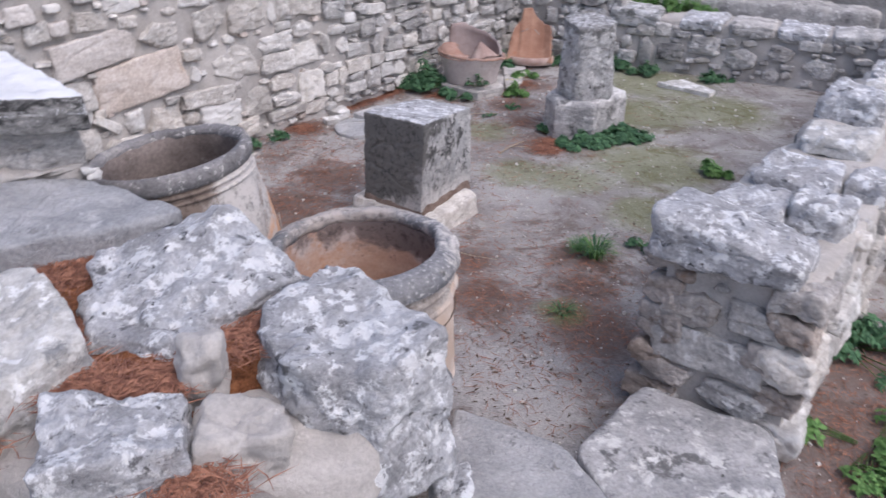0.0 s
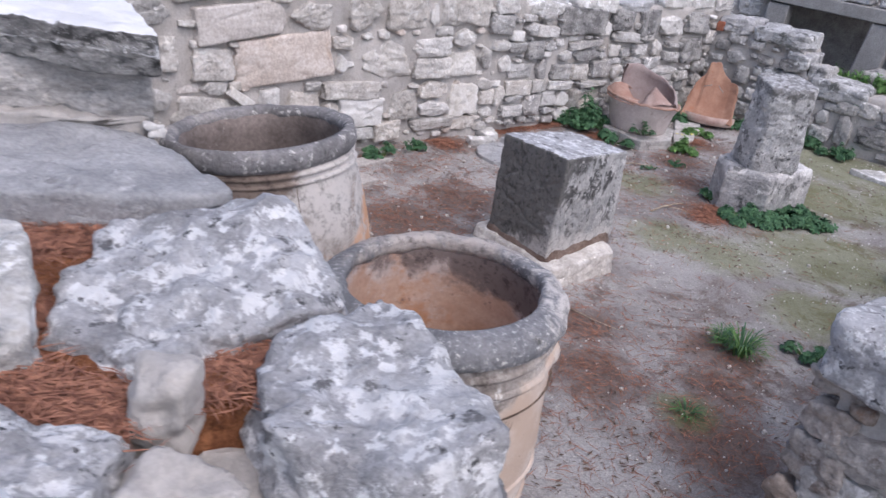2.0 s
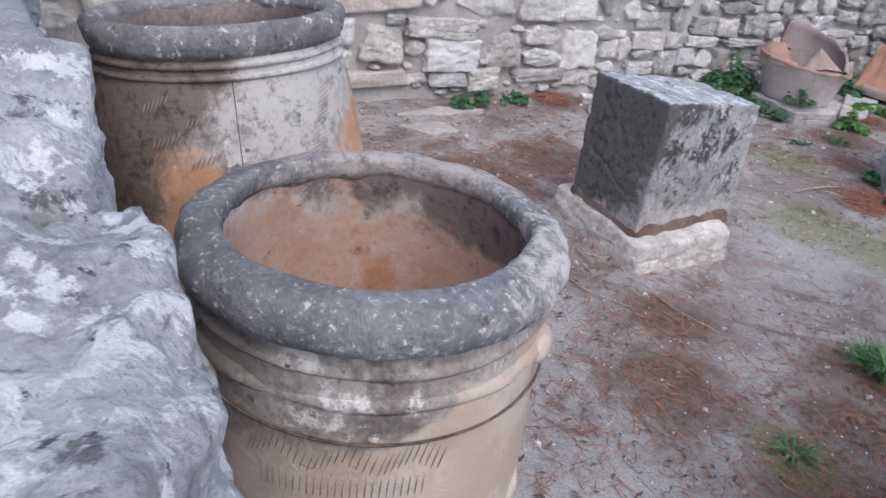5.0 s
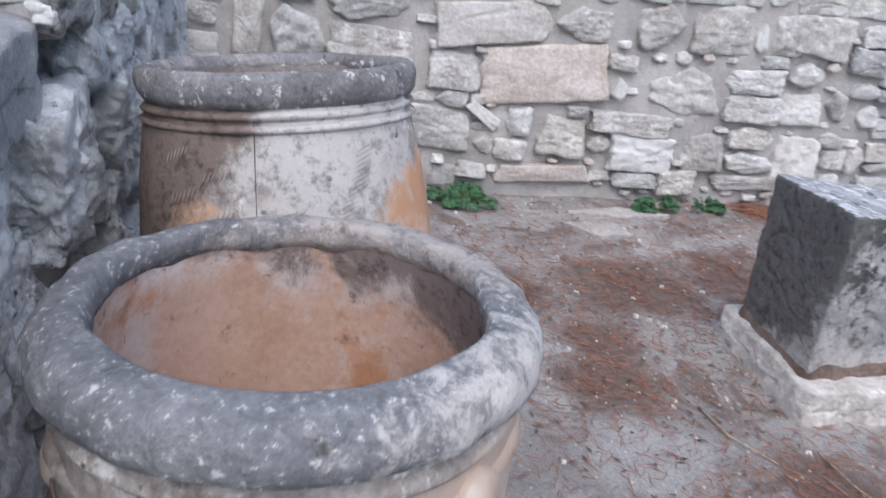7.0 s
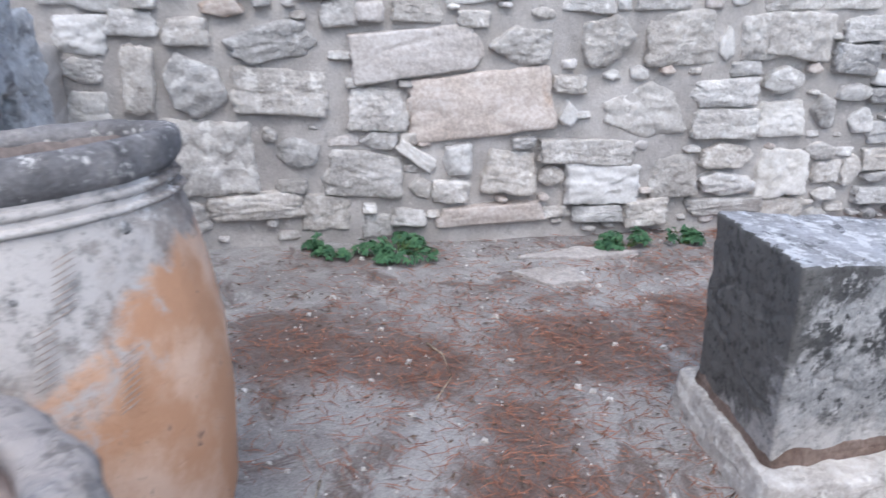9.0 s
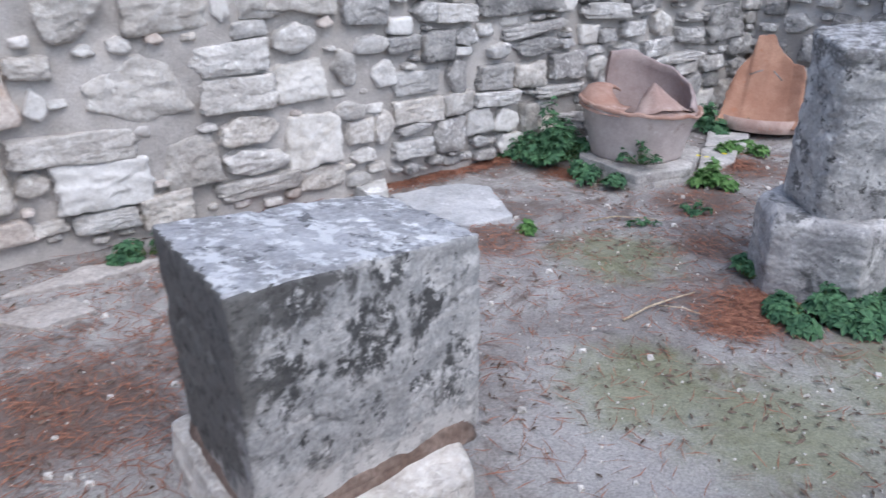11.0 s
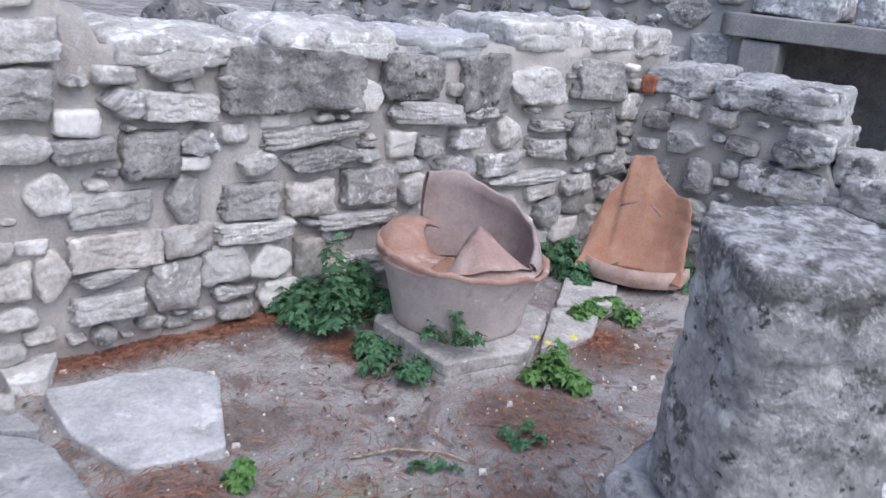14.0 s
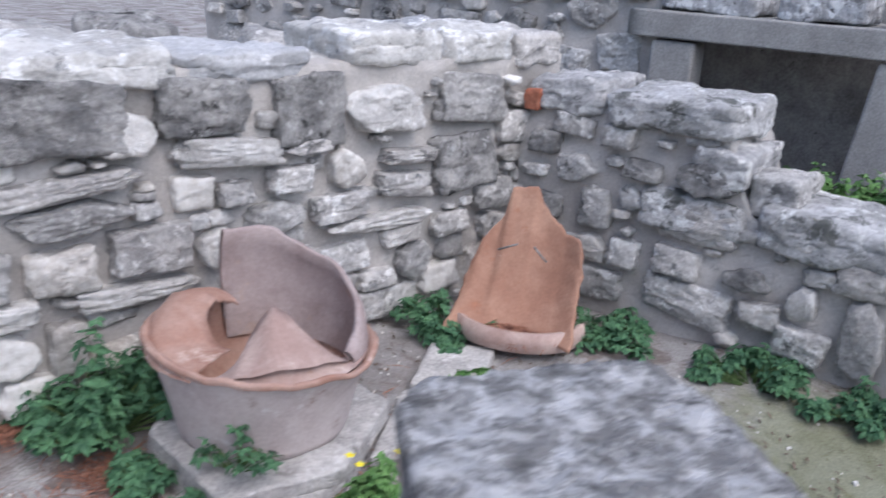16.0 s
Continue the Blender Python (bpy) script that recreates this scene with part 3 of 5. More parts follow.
WEST_D = [(3.54, 0.71, 0.33, 0.08), (3.75, 0.6, 0.14, 0.08), (4.13, 0.8, 0.35, 0.17), (4.23, 0.52, 0.21, 0.09), (4.26, 0.62, 0.21, 0.05), (4.56, 0.81, 0.32, 0.18), (3.97, 0.61, 0.16, 0.13), (3.56, 0.58, 0.1, 0.07), (3.81, 0.7, 0.18, 0.05), (4.13, 0.4, 0.51, 0.06), (4.29, 0.22, 0.15, 0.14), (3.5, 0.42, 0.14, 0.12), (3.24, 0.79, 0.17, 0.13), (3.95, 0.48, 0.2, 0.09), (4.7, 0.42, 0.18, 0.12), (3.7, 0.48, 0.2, 0.1)]
WEST_WHITE = [(0.93, 0.26, 0.36, 0.2), (1.77, 0.55, 0.21, 0.17), (1.82, 0.28, 0.23, 0.23), (1.44, 0.9, 0.08, 0.16), (0.73, 0.59, 0.08, 0.11), (0.04, 0.41, 0.17, 0.06), (2.88, 0.22, 0.17, 0.13), (3.42, 0.6, 0.11, 0.1), (-0.17, 0.17, 0.06, 0.04)]
WEST_TAN = [(0.04, 0.86, 0.56, 0.21), (0.34, 0.63, 0.6, 0.28), (0.4, 0.12, 0.46, 0.09)]
WEST_DARK = [(2.98, 0.84, 0.46, 0.2), (3.48, 0.85, 0.28, 0.17), (3.83, 0.81, 0.24, 0.22), (4.54, 0.57, 0.31, 0.23), (2.47, 0.63, 0.17, 0.15)]
NORTH_A = [(-0.15, 0.56, 0.18, 0.11), (0.01, 0.71, 0.13, 0.08), (-0.05, 0.42, 0.12, 0.15), (0.34, 0.45, 0.28, 0.16), (0.36, 0.62, 0.22, 0.14), (0.3, 0.29, 0.17, 0.11), (0.35, 0.15, 0.31, 0.15), (0.55, 0.29, 0.18, 0.09), (0.75, 0.25, 0.1, 0.12), (0.12, 0.6, 0.13, 0.07), (-0.3, 0.64, 0.12, 0.09), (0.95, 0.17, 0.14, 0.29), (0.77, 0.11, 0.16, 0.12), (0.09, 0.27, 0.11, 0.11), (1.2, 0.2, 0.25, 0.16), (1.5, 0.3, 0.28, 0.17), (1.85, 0.2, 0.3, 0.2), (2.2, 0.3, 0.25, 0.16), (2.55, 0.2, 0.3, 0.18)]

rnd = random.Random(5)
laid = []
for group_, tones_, proud_ in ((WEST_A, (WALLSTONE,), 0.036), (WEST_B, (WALLSTONE,), 0.034), (WEST_C, (WALLSTONE, GREYSTONE), 0.048), (WEST_D, (GREYSTONE, WALLSTONE), 0.05), (WEST_WHITE, (WHITESTONE,), 0.035), (WEST_TAN, (TANSTONE,), 0.035), (WEST_DARK, (DARK,), 0.05)):
    for u, z, w, h in group_:
        kind_ = "slab" if group_ is WEST_TAN else ("block" if group_ is WEST_DARK else None)
        lay_stone(WEST, wall_west, u, z, w, h, rnd, rnd.choice(tones_), proud_, kind=kind_, tilt=(35 if (u, z) == (0.04, 0.41) else None))
        laid.append((u, z, w, h))
fill_stones(WEST, wall_west, laid, -1.5, 2.2, lambda u: 1.5, (WALLSTONE, TANSTONE, WHITESTONE), rnd, (0.045, 0.34), 5200, 0.022)
fill_stones(WEST, wall_west, laid, 2.2, 4.9, lambda u: 0.9, (GREYSTONE, WALLSTONE, WHITESTONE), rnd, (0.04, 0.26), 5200, 0.035)
north_laid = []
for u, z, w, h in NORTH_A:
    lay_stone(NORTH, wall_north, u, z, w, h, rnd, rnd.choice((GREYSTONE, GREYSTONE, DARK)), 0.04)
    north_laid.append((u, z, w, h))
fill_stones(NORTH, wall_north, north_laid, -0.4, 3.2, lambda u: north_top(u) - 0.02, (GREYSTONE, WALLSTONE, DARK), rnd, (0.04, 0.26), 3200, 0.035)


def coping(fr, parent, u, w, z0, z1, off0, off1, tone, seed, jit=0.25):
    """A large stone laid on a wall's top, from off0 in front of the face to off1 behind it."""
    r2 = random.Random(seed)
    pts = []
    for uu in (u - w / 2, u + w / 2):
        for off in (off0, -off1):
            for z in (z0, z1):
                pts.append(fr.at(uu + r2.uniform(-0.05, 0.05) * w, z + (r2.uniform(-jit, 0.05) * (z1 - z0) if z == z1 else 0), off + r2.uniform(-0.03, 0.01)))
    pts.append(fr.at(u + r2.uniform(-0.2, 0.2) * w, z1 + 0.01, (off0 - off1) / 2))
    return stone_object("coping_stone", pts, tone, parent, level=5, sharp=14, rough=0.014, freq=8, seed=seed, crack=0.006, chip=0.024)


for u, w, z0, z1, o0, o1, tone in ((2.62, 0.5, 0.88, 0.99, 0.02, 0.5, PALE), (3.14, 0.52, 0.90, 1.02, 0.03, 0.5, PALE), (3.62, 0.42, 0.90, 1.00, 0.02, 0.45, SLABTOP), (4.02, 0.3, 0.9, 0.96, -0.05, 0.5, PALE), (4.20, 0.44, 0.93, 1.06, 0.0, 0.4, PALE), (4.62, 0.36, 0.93, 1.06, 0.0, 0.4, PALE), (4.95, 0.3, 0.9, 1.05, 0.0, 0.45, GREYSTONE)):
    coping(WEST, wall_west, u, w, z0, z1, o0, o1, tone, u * 3)
for u, w, z0, z1, o0, o1, tone in ((0.40, 0.20, 0.58, 0.735, 0.05, 0.4, COLUMNSTONE), (-0.23, 0.36, 0.755, 0.90, 0.03, 0.4, COLUMNSTONE), (0.20, 0.50, 0.745, 0.90, 0.05, 0.4, CRUSTCAP), (0.585, 0.17, 0.50, 0.66, 0.0, 0.4, GREYSTONE), (0.32, 0.40, 0.40, 0.555, 0.045, 0.2, CRUSTCAP), (0.80, 0.52, 0.40, 0.575, 0.05, 0.4, CRUSTCAP), (1.45, 0.42, 0.42, 0.55, 0.04, 0.4, LICHEN), (1.9, 0.42, 0.42, 0.54, 0.04, 0.4, GREYSTONE), (2.35, 0.44, 0.42, 0.54, 0.04, 0.4, LICHEN), (2.8, 0.42, 0.42, 0.55, 0.04, 0.4, GREYSTONE), (3.15, 0.3, 0.42, 0.55, 0.04, 0.4, GREYSTONE)):
    coping(NORTH, wall_north, u, w, z0, z1, o0, o1, tone, u * 5 + 1)

# ---- the east wall: a ruined rubble wall that begins at the passage ----
east_top = lambda u: 0.74 - 0.06 * math.sin(u * 2.1) if u > 0.12 else 0.70
wall_east = wall_body("wall_east", EAST, 0.0, 5.9, 0.55, east_top, MORTAR, "ruined rubble wall topped with loose pale limestone", seed=8, rough=0.05)
east_laid = []
fill_stones(EAST, wall_east, east_laid, 0.02, 5.6, lambda u: 0.7, (WALLSTONE, GREYSTONE, PALE), rnd, (0.06, 0.36), 2500, 0.045)
EASTOUT = Frame(0.84 + DY * 0.55, 2.75 - DX * 0.55, (DX, DY), (DY, -DX))
fill_stones(EASTOUT, wall_east, [], 0.02, 3.6, lambda u: 0.7, (WALLSTONE, GREYSTONE, PALE), rnd, (0.07, 0.34), 1200, 0.05)
EASTEND = Frame(0.84, 2.75, (DY, -DX), (-DX, -DY))
end_laid = []
for u, z, w, h in ((0.15, 0.52, 0.26, 0.14), (0.40, 0.55, 0.2, 0.12), (0.25, 0.36, 0.4, 0.15), (0.1, 0.22, 0.2, 0.1), (0.36, 0.2, 0.3, 0.13), (0.45, 0.42, 0.14, 0.1)):
    lay_stone(EASTEND, wall_east, u, z, w, h, rnd, rnd.choice((EARTHSTONE, EARTHSTONE, GREYSTONE)), 0.05)
    end_laid.append((u, z, w, h))
fill_stones(EASTEND, wall_east, end_laid, 0.02, 0.54, lambda u: 0.68, (EARTHSTONE, GREYSTONE), rnd, (0.05, 0.12), 200, 0.04)
r3 = random.Random(9)
for k, (z, w, h) in enumerate(((0.10, 0.26, 0.18), (0.26, 0.20, 0.15), (0.41, 0.28, 0.16), (0.56, 0.20, 0.14), (0.67, 0.24, 0.12))):
    for u, deep in ((0.04, 0.16), (0.52, 0.20)):
        pts = [EASTEND.at(u + a * w / 2 * r3.uniform(0.65, 1), z + c * h / 2 * r3.uniform(0.7, 1), -0.07 + b * deep * r3.uniform(0.45, 0.75)) for a in (-1, 1) for b in (-1, 1) for c in (-1, 1)]
        stone_object("stone", pts, r3.choice((EARTHSTONE, WALLSTONE, EARTHSTONE)), wall_east, level=5, sharp=14, rough=0.03, freq=8, seed=k + u, crack=0.01, chip=0.025)
coping(EAST, wall_east, 0.10, 0.34, 0.70, 0.90, 0.05, 0.50, LICHEN, 71, 0.5)
for u, off, w, d, h in ((0.55, 0.15, 0.4, 0.34, 0.16), (0.62, 0.42, 0.34, 0.26, 0.2), (1.05, 0.2, 0.42, 0.4, 0.14), (1.15, 0.48, 0.3, 0.2, 0.12), (1.55, 0.25, 0.36, 0.4, 0.13), (2.0, 0.2, 0.4, 0.36, 0.2), (2.5, 0.3, 0.42, 0.4, 0.12), (3.0, 0.25, 0.4, 0.4, 0.16), (3.5, 0.3, 0.45, 0.4, 0.14), (4.0, 0.25, 0.4, 0.4, 0.15), (4.5, 0.28, 0.45, 0.42, 0.13), (5.0, 0.28, 0.45, 0.42, 0.15)):
    z = east_top(u) - 0.04
    pts = [EAST.at(u + a * w / 2 * r3.uniform(0.7, 1), z + (h if c else 0) * r3.uniform(0.75, 1), -off + b * d / 2 * r3.uniform(0.7, 1)) for a in (-1, 1) for b in (-1, 1) for c in (0, 1)]
    stone_object("loose_stone", pts, r3.choice((LICHEN, PALE)), wall_east, level=5, sharp=10, rough=0.02, freq=8, seed=u * 7, crack=0.008, chip=0.03)

# ---- the south wall: a broad ruined wall with large stones, needles between them ----
wall_south = stone_object("wall_south", prism(((0.0, 1.28), (-0.02, 1.57), (-0.57, 2.01), (-1.67, 2.83), (-3.0, 3.90), (-3.7, 3.3), (-1.35, 1.5), (-0.85, 1.18)), -0.1, 0.96, 0.02), MORTAR, level=6, sharp=26, rough=0.05, freq=6, seed=2)
tagged(wall_south, "broad ruined wall core of earth and rubble", "wall", kind="structure")


def boulder(name, corners, tone, label, **kw):
    kw = {"level": 6, "sharp": 26, "rough": 0.026, "freq": 7.5, "crack": 0.010, "chip": 0.028, **kw}
    ob = stone_object(name, corners, tone, **kw)
    return tagged(ob, label, "stone", "loose stones on the south wall")


boulder("boulder", [(-0.29, 1.93, 1.105), (-0.37, 1.79, 1.085), (-0.43, 1.66, 1.05), (-0.33, 1.50, 1.05), (-0.10, 1.44, 1.07), (0.03, 1.59, 1.09), (-0.02, 1.74, 1.04), (-0.42, 1.55, 0.74), (-0.12, 1.36, 0.72), (0.07, 1.54, 0.70), (0.0, 1.76, 0.72), (-0.30, 1.95, 0.75)], LICHEN, "angular grey limestone boulder with white lichen on the wall end", seed=3, sharp=40)
boulder("boulder", [(-0.60, 2.14, 1.16), (-0.92, 1.98, 1.08), (-0.90, 1.78, 1.02), (-0.36, 1.96, 1.08), (-0.40, 1.78, 1.08), (-0.62, 1.58, 1.05), (-0.80, 1.60, 1.03), (-0.60, 2.18, 0.86), (-0.95, 1.98, 0.86), (-0.33, 1.93, 0.86), (-0.62, 1.53, 0.88), (-0.84, 1.6, 0.88)], LICHEN, "broad bluish-white limestone boulder with pitted top", seed=6, crack=0.012)
boulder("slab", prism(((-0.71, 2.21), (-1.12, 2.48), (-1.65, 2.28), (-2.3, 2.2), (-2.1, 1.55), (-1.31, 1.88), (-0.9, 2.06)), 0.9, 1.10, 0.01), GREYSLAB, "flat grey limestone slab lying on the ruined wall", seed=8, rough=0.014, sharp=30, chip=0.012)
boulder("stone_block", [(-1.22, 1.77, 1.11), (-1.0, 1.83, 1.12), (-0.76, 1.54, 1.10), (-0.90, 1.36, 1.06), (-1.20, 1.60, 1.08), (-1.22, 1.77, 0.85), (-1.0, 1.83, 0.85), (-0.74, 1.52, 0.85), (-0.88, 1.32, 0.85), (-1.22, 1.58, 0.85)], PALE, "pale squarish limestone block beside pine needles", seed=9, sharp=18, rough=0.014)
boulder("boulder", box_corners(-0.62, 1.30, 0.93, 0.34, 0.28, 0.30, 20, 0.35, 4), LICHEN, "rounded whitish boulder at the wall's edge", seed=12)
boulder("small_stone", box_corners(-0.52, 1.51, 1.0, 0.14, 0.12, 0.22, 15, 0.4, 5), MORTAR, "small upright pale stone set in mortar", sharp=7, level=5, seed=13, rough=0.01)
boulder("small_stone", box_corners(-0.40, 1.36, 0.92, 0.20, 0.16, 0.22, 15, 0.4, 7), MORTAR, "lump of old mortar between boulders", level=5, seed=14)
boulder("small_stone", box_corners(-1.0, 1.35, 0.94, 0.22, 0.14, 0.14, -20, 0.4, 8), PALE, "small grey stone in needles", level=5, seed=15, rough=0.01)
boulder("small_stone", box_corners(-0.30, 1.20, 0.86, 0.13, 0.10, 0.08, 10, 0.4, 9), WHITESTONE, "small flat white stone", level=4, seed=16, rough=0.006)
boulder("small_stone", box_corners(-1.10, 2.46, 1.10, 0.07, 0.03, 0.06, 35, 0.4, 10), WHITESTONE, "small white stone chip beside a jar", level=4, seed=17, rough=0.006)
cap_block = boulder("stone_block", prism(((-1.04, 2.42), (-1.22, 2.40), (-1.40, 2.34), (-1.78, 2.36), (-2.4, 2.3), (-2.3, 2.75), (-1.53, 2.94)), 1.25, 1.37, 0.02), CAPSIDE, "large capping block with painted sky-lit white top and dark mossy sides", level=7, seed=21, sharp=34, rough=0.012, freq=9, crack=0.005, chip=0.01)
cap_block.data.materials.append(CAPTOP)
# Upward faces take the sky-lit white; the sides keep the mossy dark.
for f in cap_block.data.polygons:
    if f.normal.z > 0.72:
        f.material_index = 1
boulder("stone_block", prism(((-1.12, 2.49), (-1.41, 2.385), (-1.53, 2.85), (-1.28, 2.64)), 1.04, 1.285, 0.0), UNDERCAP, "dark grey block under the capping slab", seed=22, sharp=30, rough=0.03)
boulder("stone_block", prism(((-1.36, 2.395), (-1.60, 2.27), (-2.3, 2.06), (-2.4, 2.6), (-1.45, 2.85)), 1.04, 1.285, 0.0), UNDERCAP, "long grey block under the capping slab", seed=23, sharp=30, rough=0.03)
boulder("stone_block", prism(((-1.10, 2.47), (-1.36, 2.365), (-1.62, 2.22), (-2.3, 2.0), (-2.4, 2.6), (-1.3, 2.6)), 1.03, 1.125, 0.0), MORTAR, "thin levelling course under the blocks", seed=24, sharp=30, rough=0.012)
boulder("boulder", box_corners(-2.15, 3.15, 1.38, 0.9, 0.5, 0.34, 20, 0.35, 31), FACESTONE, "pale rough boulder behind the capping block", seed=25)
SOUTH = Frame(0.05, 1.66, (-0.805, 0.593), (0.593, 0.805))
r4 = random.Random(12)
# The lone dark stone fills a hollow's place, its shade put into the colour.
for u, z, w, h, tone in ((0.42, 0.46, 0.75, 1.15, FACESTONE), (0.95, 0.45, 0.55, 1.1, FACESTONE), (1.3, 0.36, 0.34, 0.4, DARK), (1.45, 0.78, 0.5, 0.4, FACESTONE), (1.8, 0.3, 0.5, 0.4, FACESTONE), (2.0, 0.74, 0.5, 0.4, FACESTONE), (2.35, 0.34, 0.44, 0.44, FACESTONE), (2.5, 0.8, 0.46, 0.42, FACESTONE), (2.9, 0.5, 0.5, 0.5, FACESTONE), (1.15, 0.6, 0.3, 0.3, FACESTONE), (1.75, 0.55, 0.3, 0.3, FACESTONE), (2.2, 0.58, 0.3, 0.3, FACESTONE), (2.7, 0.3, 0.4, 0.4, FACESTONE), (2.35, 1.05, 0.55, 0.3, FACESTONE), (2.85, 1.0, 0.5, 0.36, FACESTONE), (1.85, 1.02, 0.5, 0.3, FACESTONE), (3.1, 0.85, 0.4, 0.5, FACESTONE)):
    pts = [SOUTH.at(u + a * w / 2 * r4.uniform(0.7, 1), z + c * h / 2 * r4.uniform(0.7, 1), (-0.16 if u < 1.2 else -0.10) + b * 0.13 * r4.uniform(0.6, 1)) for a in (-1, 1) for b in (-1, 1) for c in (-1, 1)]
    stone_object("stone", pts, tone, wall_south, level=6, sharp=26, rough=0.03, freq=10, seed=u * 3 + z, crack=0.014, chip=0.025)
SOUTHEND = Frame(0.05, 1.66, (0.0, -1.0), (1.0, 0.0))
for u, z, w, h, tone in ((0.12, 0.5, 0.3, 0.3, LICHEN), (0.3, 0.5, 0.22, 0.26, PALE), (0.2, 0.2, 0.4, 0.28, LICHEN)):
    pts = [SOUTHEND.at(u + a * w / 2 * r4.uniform(0.7, 1), z + c * h / 2 * r4.uniform(0.7, 1), 0.0 + b * 0.06 * r4.uniform(0.6, 1)) for a in (-1, 1) for b in (-1, 1) for c in (-1, 1)]
    stone_object("stone", pts, tone, wall_south, level=6, sharp=26, rough=0.03, freq=10, seed=u * 3 + z, crack=0.014)

# ---- threshold slabs in the passage ----
tagged(stone_object("threshold_slab", prism(((0.06, 2.50), (0.46, 2.27), (0.60, 1.98), (0.62, 1.70), (-0.02, 1.70)), -0.05, 0.20, 0.02), GREYSLAB, level=6, sharp=18, rough=0.008, freq=5, seed=31), "smooth grey threshold slab in the passage", "slab")
tagged(stone_object("threshold_slab", prism(((0.82, 2.70), (0.47, 2.26), (0.66, 1.7), (1.12, 1.8), (1.27, 2.40)), -0.05, 0.18, 0.02), COLUMNSTONE, level=6, sharp=16, rough=0.014, freq=6, seed=32), "rough pitted grey slab at the foot of the wall", "slab")


# ---- storage jars ----
def jar(place, tilt, body, rim, inner, bands, label, inside, seed, crust, lip):
    thing = base("storage_jar", place, label, "jar", "storage jars")
    thing.matrix_world = pose(*place, tilt[0], tilt[1], 0)
    b = part("body", lathe(body, 112, 0.006, 6, seed), crust, thing)
    part("rim", lathe(rim, 144, 0.009, 13, seed + 1), lip, thing, "thick worn grey rim")
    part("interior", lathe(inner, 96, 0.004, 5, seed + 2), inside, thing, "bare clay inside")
    for z, r, w in bands:
        prof = [(r - 0.012, z - w), (r + 0.006, z - w * 0.6), (r + 0.012, z), (r + 0.006, z + w * 0.6), (r - 0.012, z + w)]
        part("band", lathe(prof, 112, 0.007, 8, seed + z), crust, thing, "raised clay band")
    return thing, b


def jar_skin(name, low_z, tone_low, tone_high, dark_turn, slope, both=False):
    """Fired clay low down, a grey and white weathered crust above an irregular edge."""
    mat = surface(name, (0.30, 0.26, 0.235), (0.48, 0.44, 0.41), 6, [((0.17, 0.145, 0.13), 5, 0.50, 0.62), ((0.74, 0.72, 0.70), 9, 0.54, 0.61), ((0.11, 0.10, 0.10), 30, 0.63, 0.70)], bump=0.6, grain=80, local=True, depth=0.01)
    nt = mat.node_tree
    bsdf = nt.nodes["Principled BSDF"]
    crust = bsdf.inputs["Base Color"].links[0].from_socket
    vec = nt.nodes.new("ShaderNodeTexCoord").outputs["Object"]
    sep = nt.nodes.new("ShaderNodeSeparateXYZ")
    nt.links.new(vec, sep.inputs[0])
    rot = nt.nodes.new("ShaderNodeVectorMath")
    rot.operation = "DOT_PRODUCT"
    rot.inputs[1].default_value = (math.cos(radians(dark_turn)), math.sin(radians(dark_turn)), 0)
    nt.links.new(vec, rot.inputs[0])
    edge = nt.nodes.new("ShaderNodeMath")
    edge.operation = "MULTIPLY_ADD"
    side = rot.outputs["Value"]
    if both:
        flip = nt.nodes.new("ShaderNodeMath")
        flip.operation = "ABSOLUTE"
        nt.links.new(side, flip.inputs[0])
        side = flip.outputs[0]
    nt.links.new(side, edge.inputs[0])
    edge.inputs[1].default_value = -slope
    nt.links.new(sep.outputs["Z"], edge.inputs[2])
    wav = nt.nodes.new("ShaderNodeMath")
    wav.operation = "MULTIPLY_ADD"
    nt.links.new(_noise(nt, vec, 5, 6, 0.6, 0.5), wav.inputs[0])
    wav.inputs[1].default_value = 0.34
    nt.links.new(edge.outputs[0], wav.inputs[2])
    clay = _mix(nt, _ramp(nt, _noise(nt, vec, 6, 7, 0.6), 0.4, 0.65), tone_low, tone_high)
    clay = _mix(nt, _ramp(nt, _noise(nt, vec, 24, 7, 0.7), 0.6, 0.72), clay, (0.24, 0.15, 0.11))
    nt.links.new(_mix(nt, _ramp(nt, wav.outputs[0], low_z, low_z + 0.05), clay, crust), bsdf.inputs["Base Color"])
    return mat


RIMCRUST = surface("grey_rim_crust", (0.19, 0.185, 0.19), (0.31, 0.30, 0.305), 6, [((0.45, 0.42, 0.40), 3.0, 0.50, 0.60), ((0.68, 0.66, 0.64), 34, 0.57, 0.63), ((0.09, 0.085, 0.085), 18, 0.60, 0.70)], bump=0.8, grain=80, depth=0.014)
RIM_A = surface("dark_grey_jar_rim", (0.17, 0.175, 0.19), (0.29, 0.29, 0.305), 6, [((0.40, 0.39, 0.38), 14, 0.60, 0.68), ((0.10, 0.10, 0.10), 9, 0.58, 0.68), ((0.60, 0.59, 0.58), 70, 0.575, 0.64)], bump=0.9, grain=70, depth=0.018, local=True)
side_tone(RIM_A, (-0.40, 0.92, 0.0), (0.52, 0.47, 0.44), 0.36, 0.50, 11.0, 0.50)
# East rim whitened: lichen specks, plus light from that side put in the tone.
side_tone(RIM_A, (0.95, 0.30, 0.0), (0.64, 0.61, 0.59), 0.50, 0.60, 20.0, 0.55)
DARKCLAY = surface("dark_brown_clay_interior", (0.15, 0.125, 0.115), (0.26, 0.22, 0.205), 5, [((0.36, 0.18, 0.12), 6, 0.60, 0.70), ((0.42, 0.40, 0.38), 12, 0.60, 0.7)], bump=0.4, grain=70, depth=0.008)
SKIN_A = jar_skin("pale_weathered_jar_clay", 0.80, (0.54, 0.42, 0.34), (0.68, 0.60, 0.54), 30, 0.35)
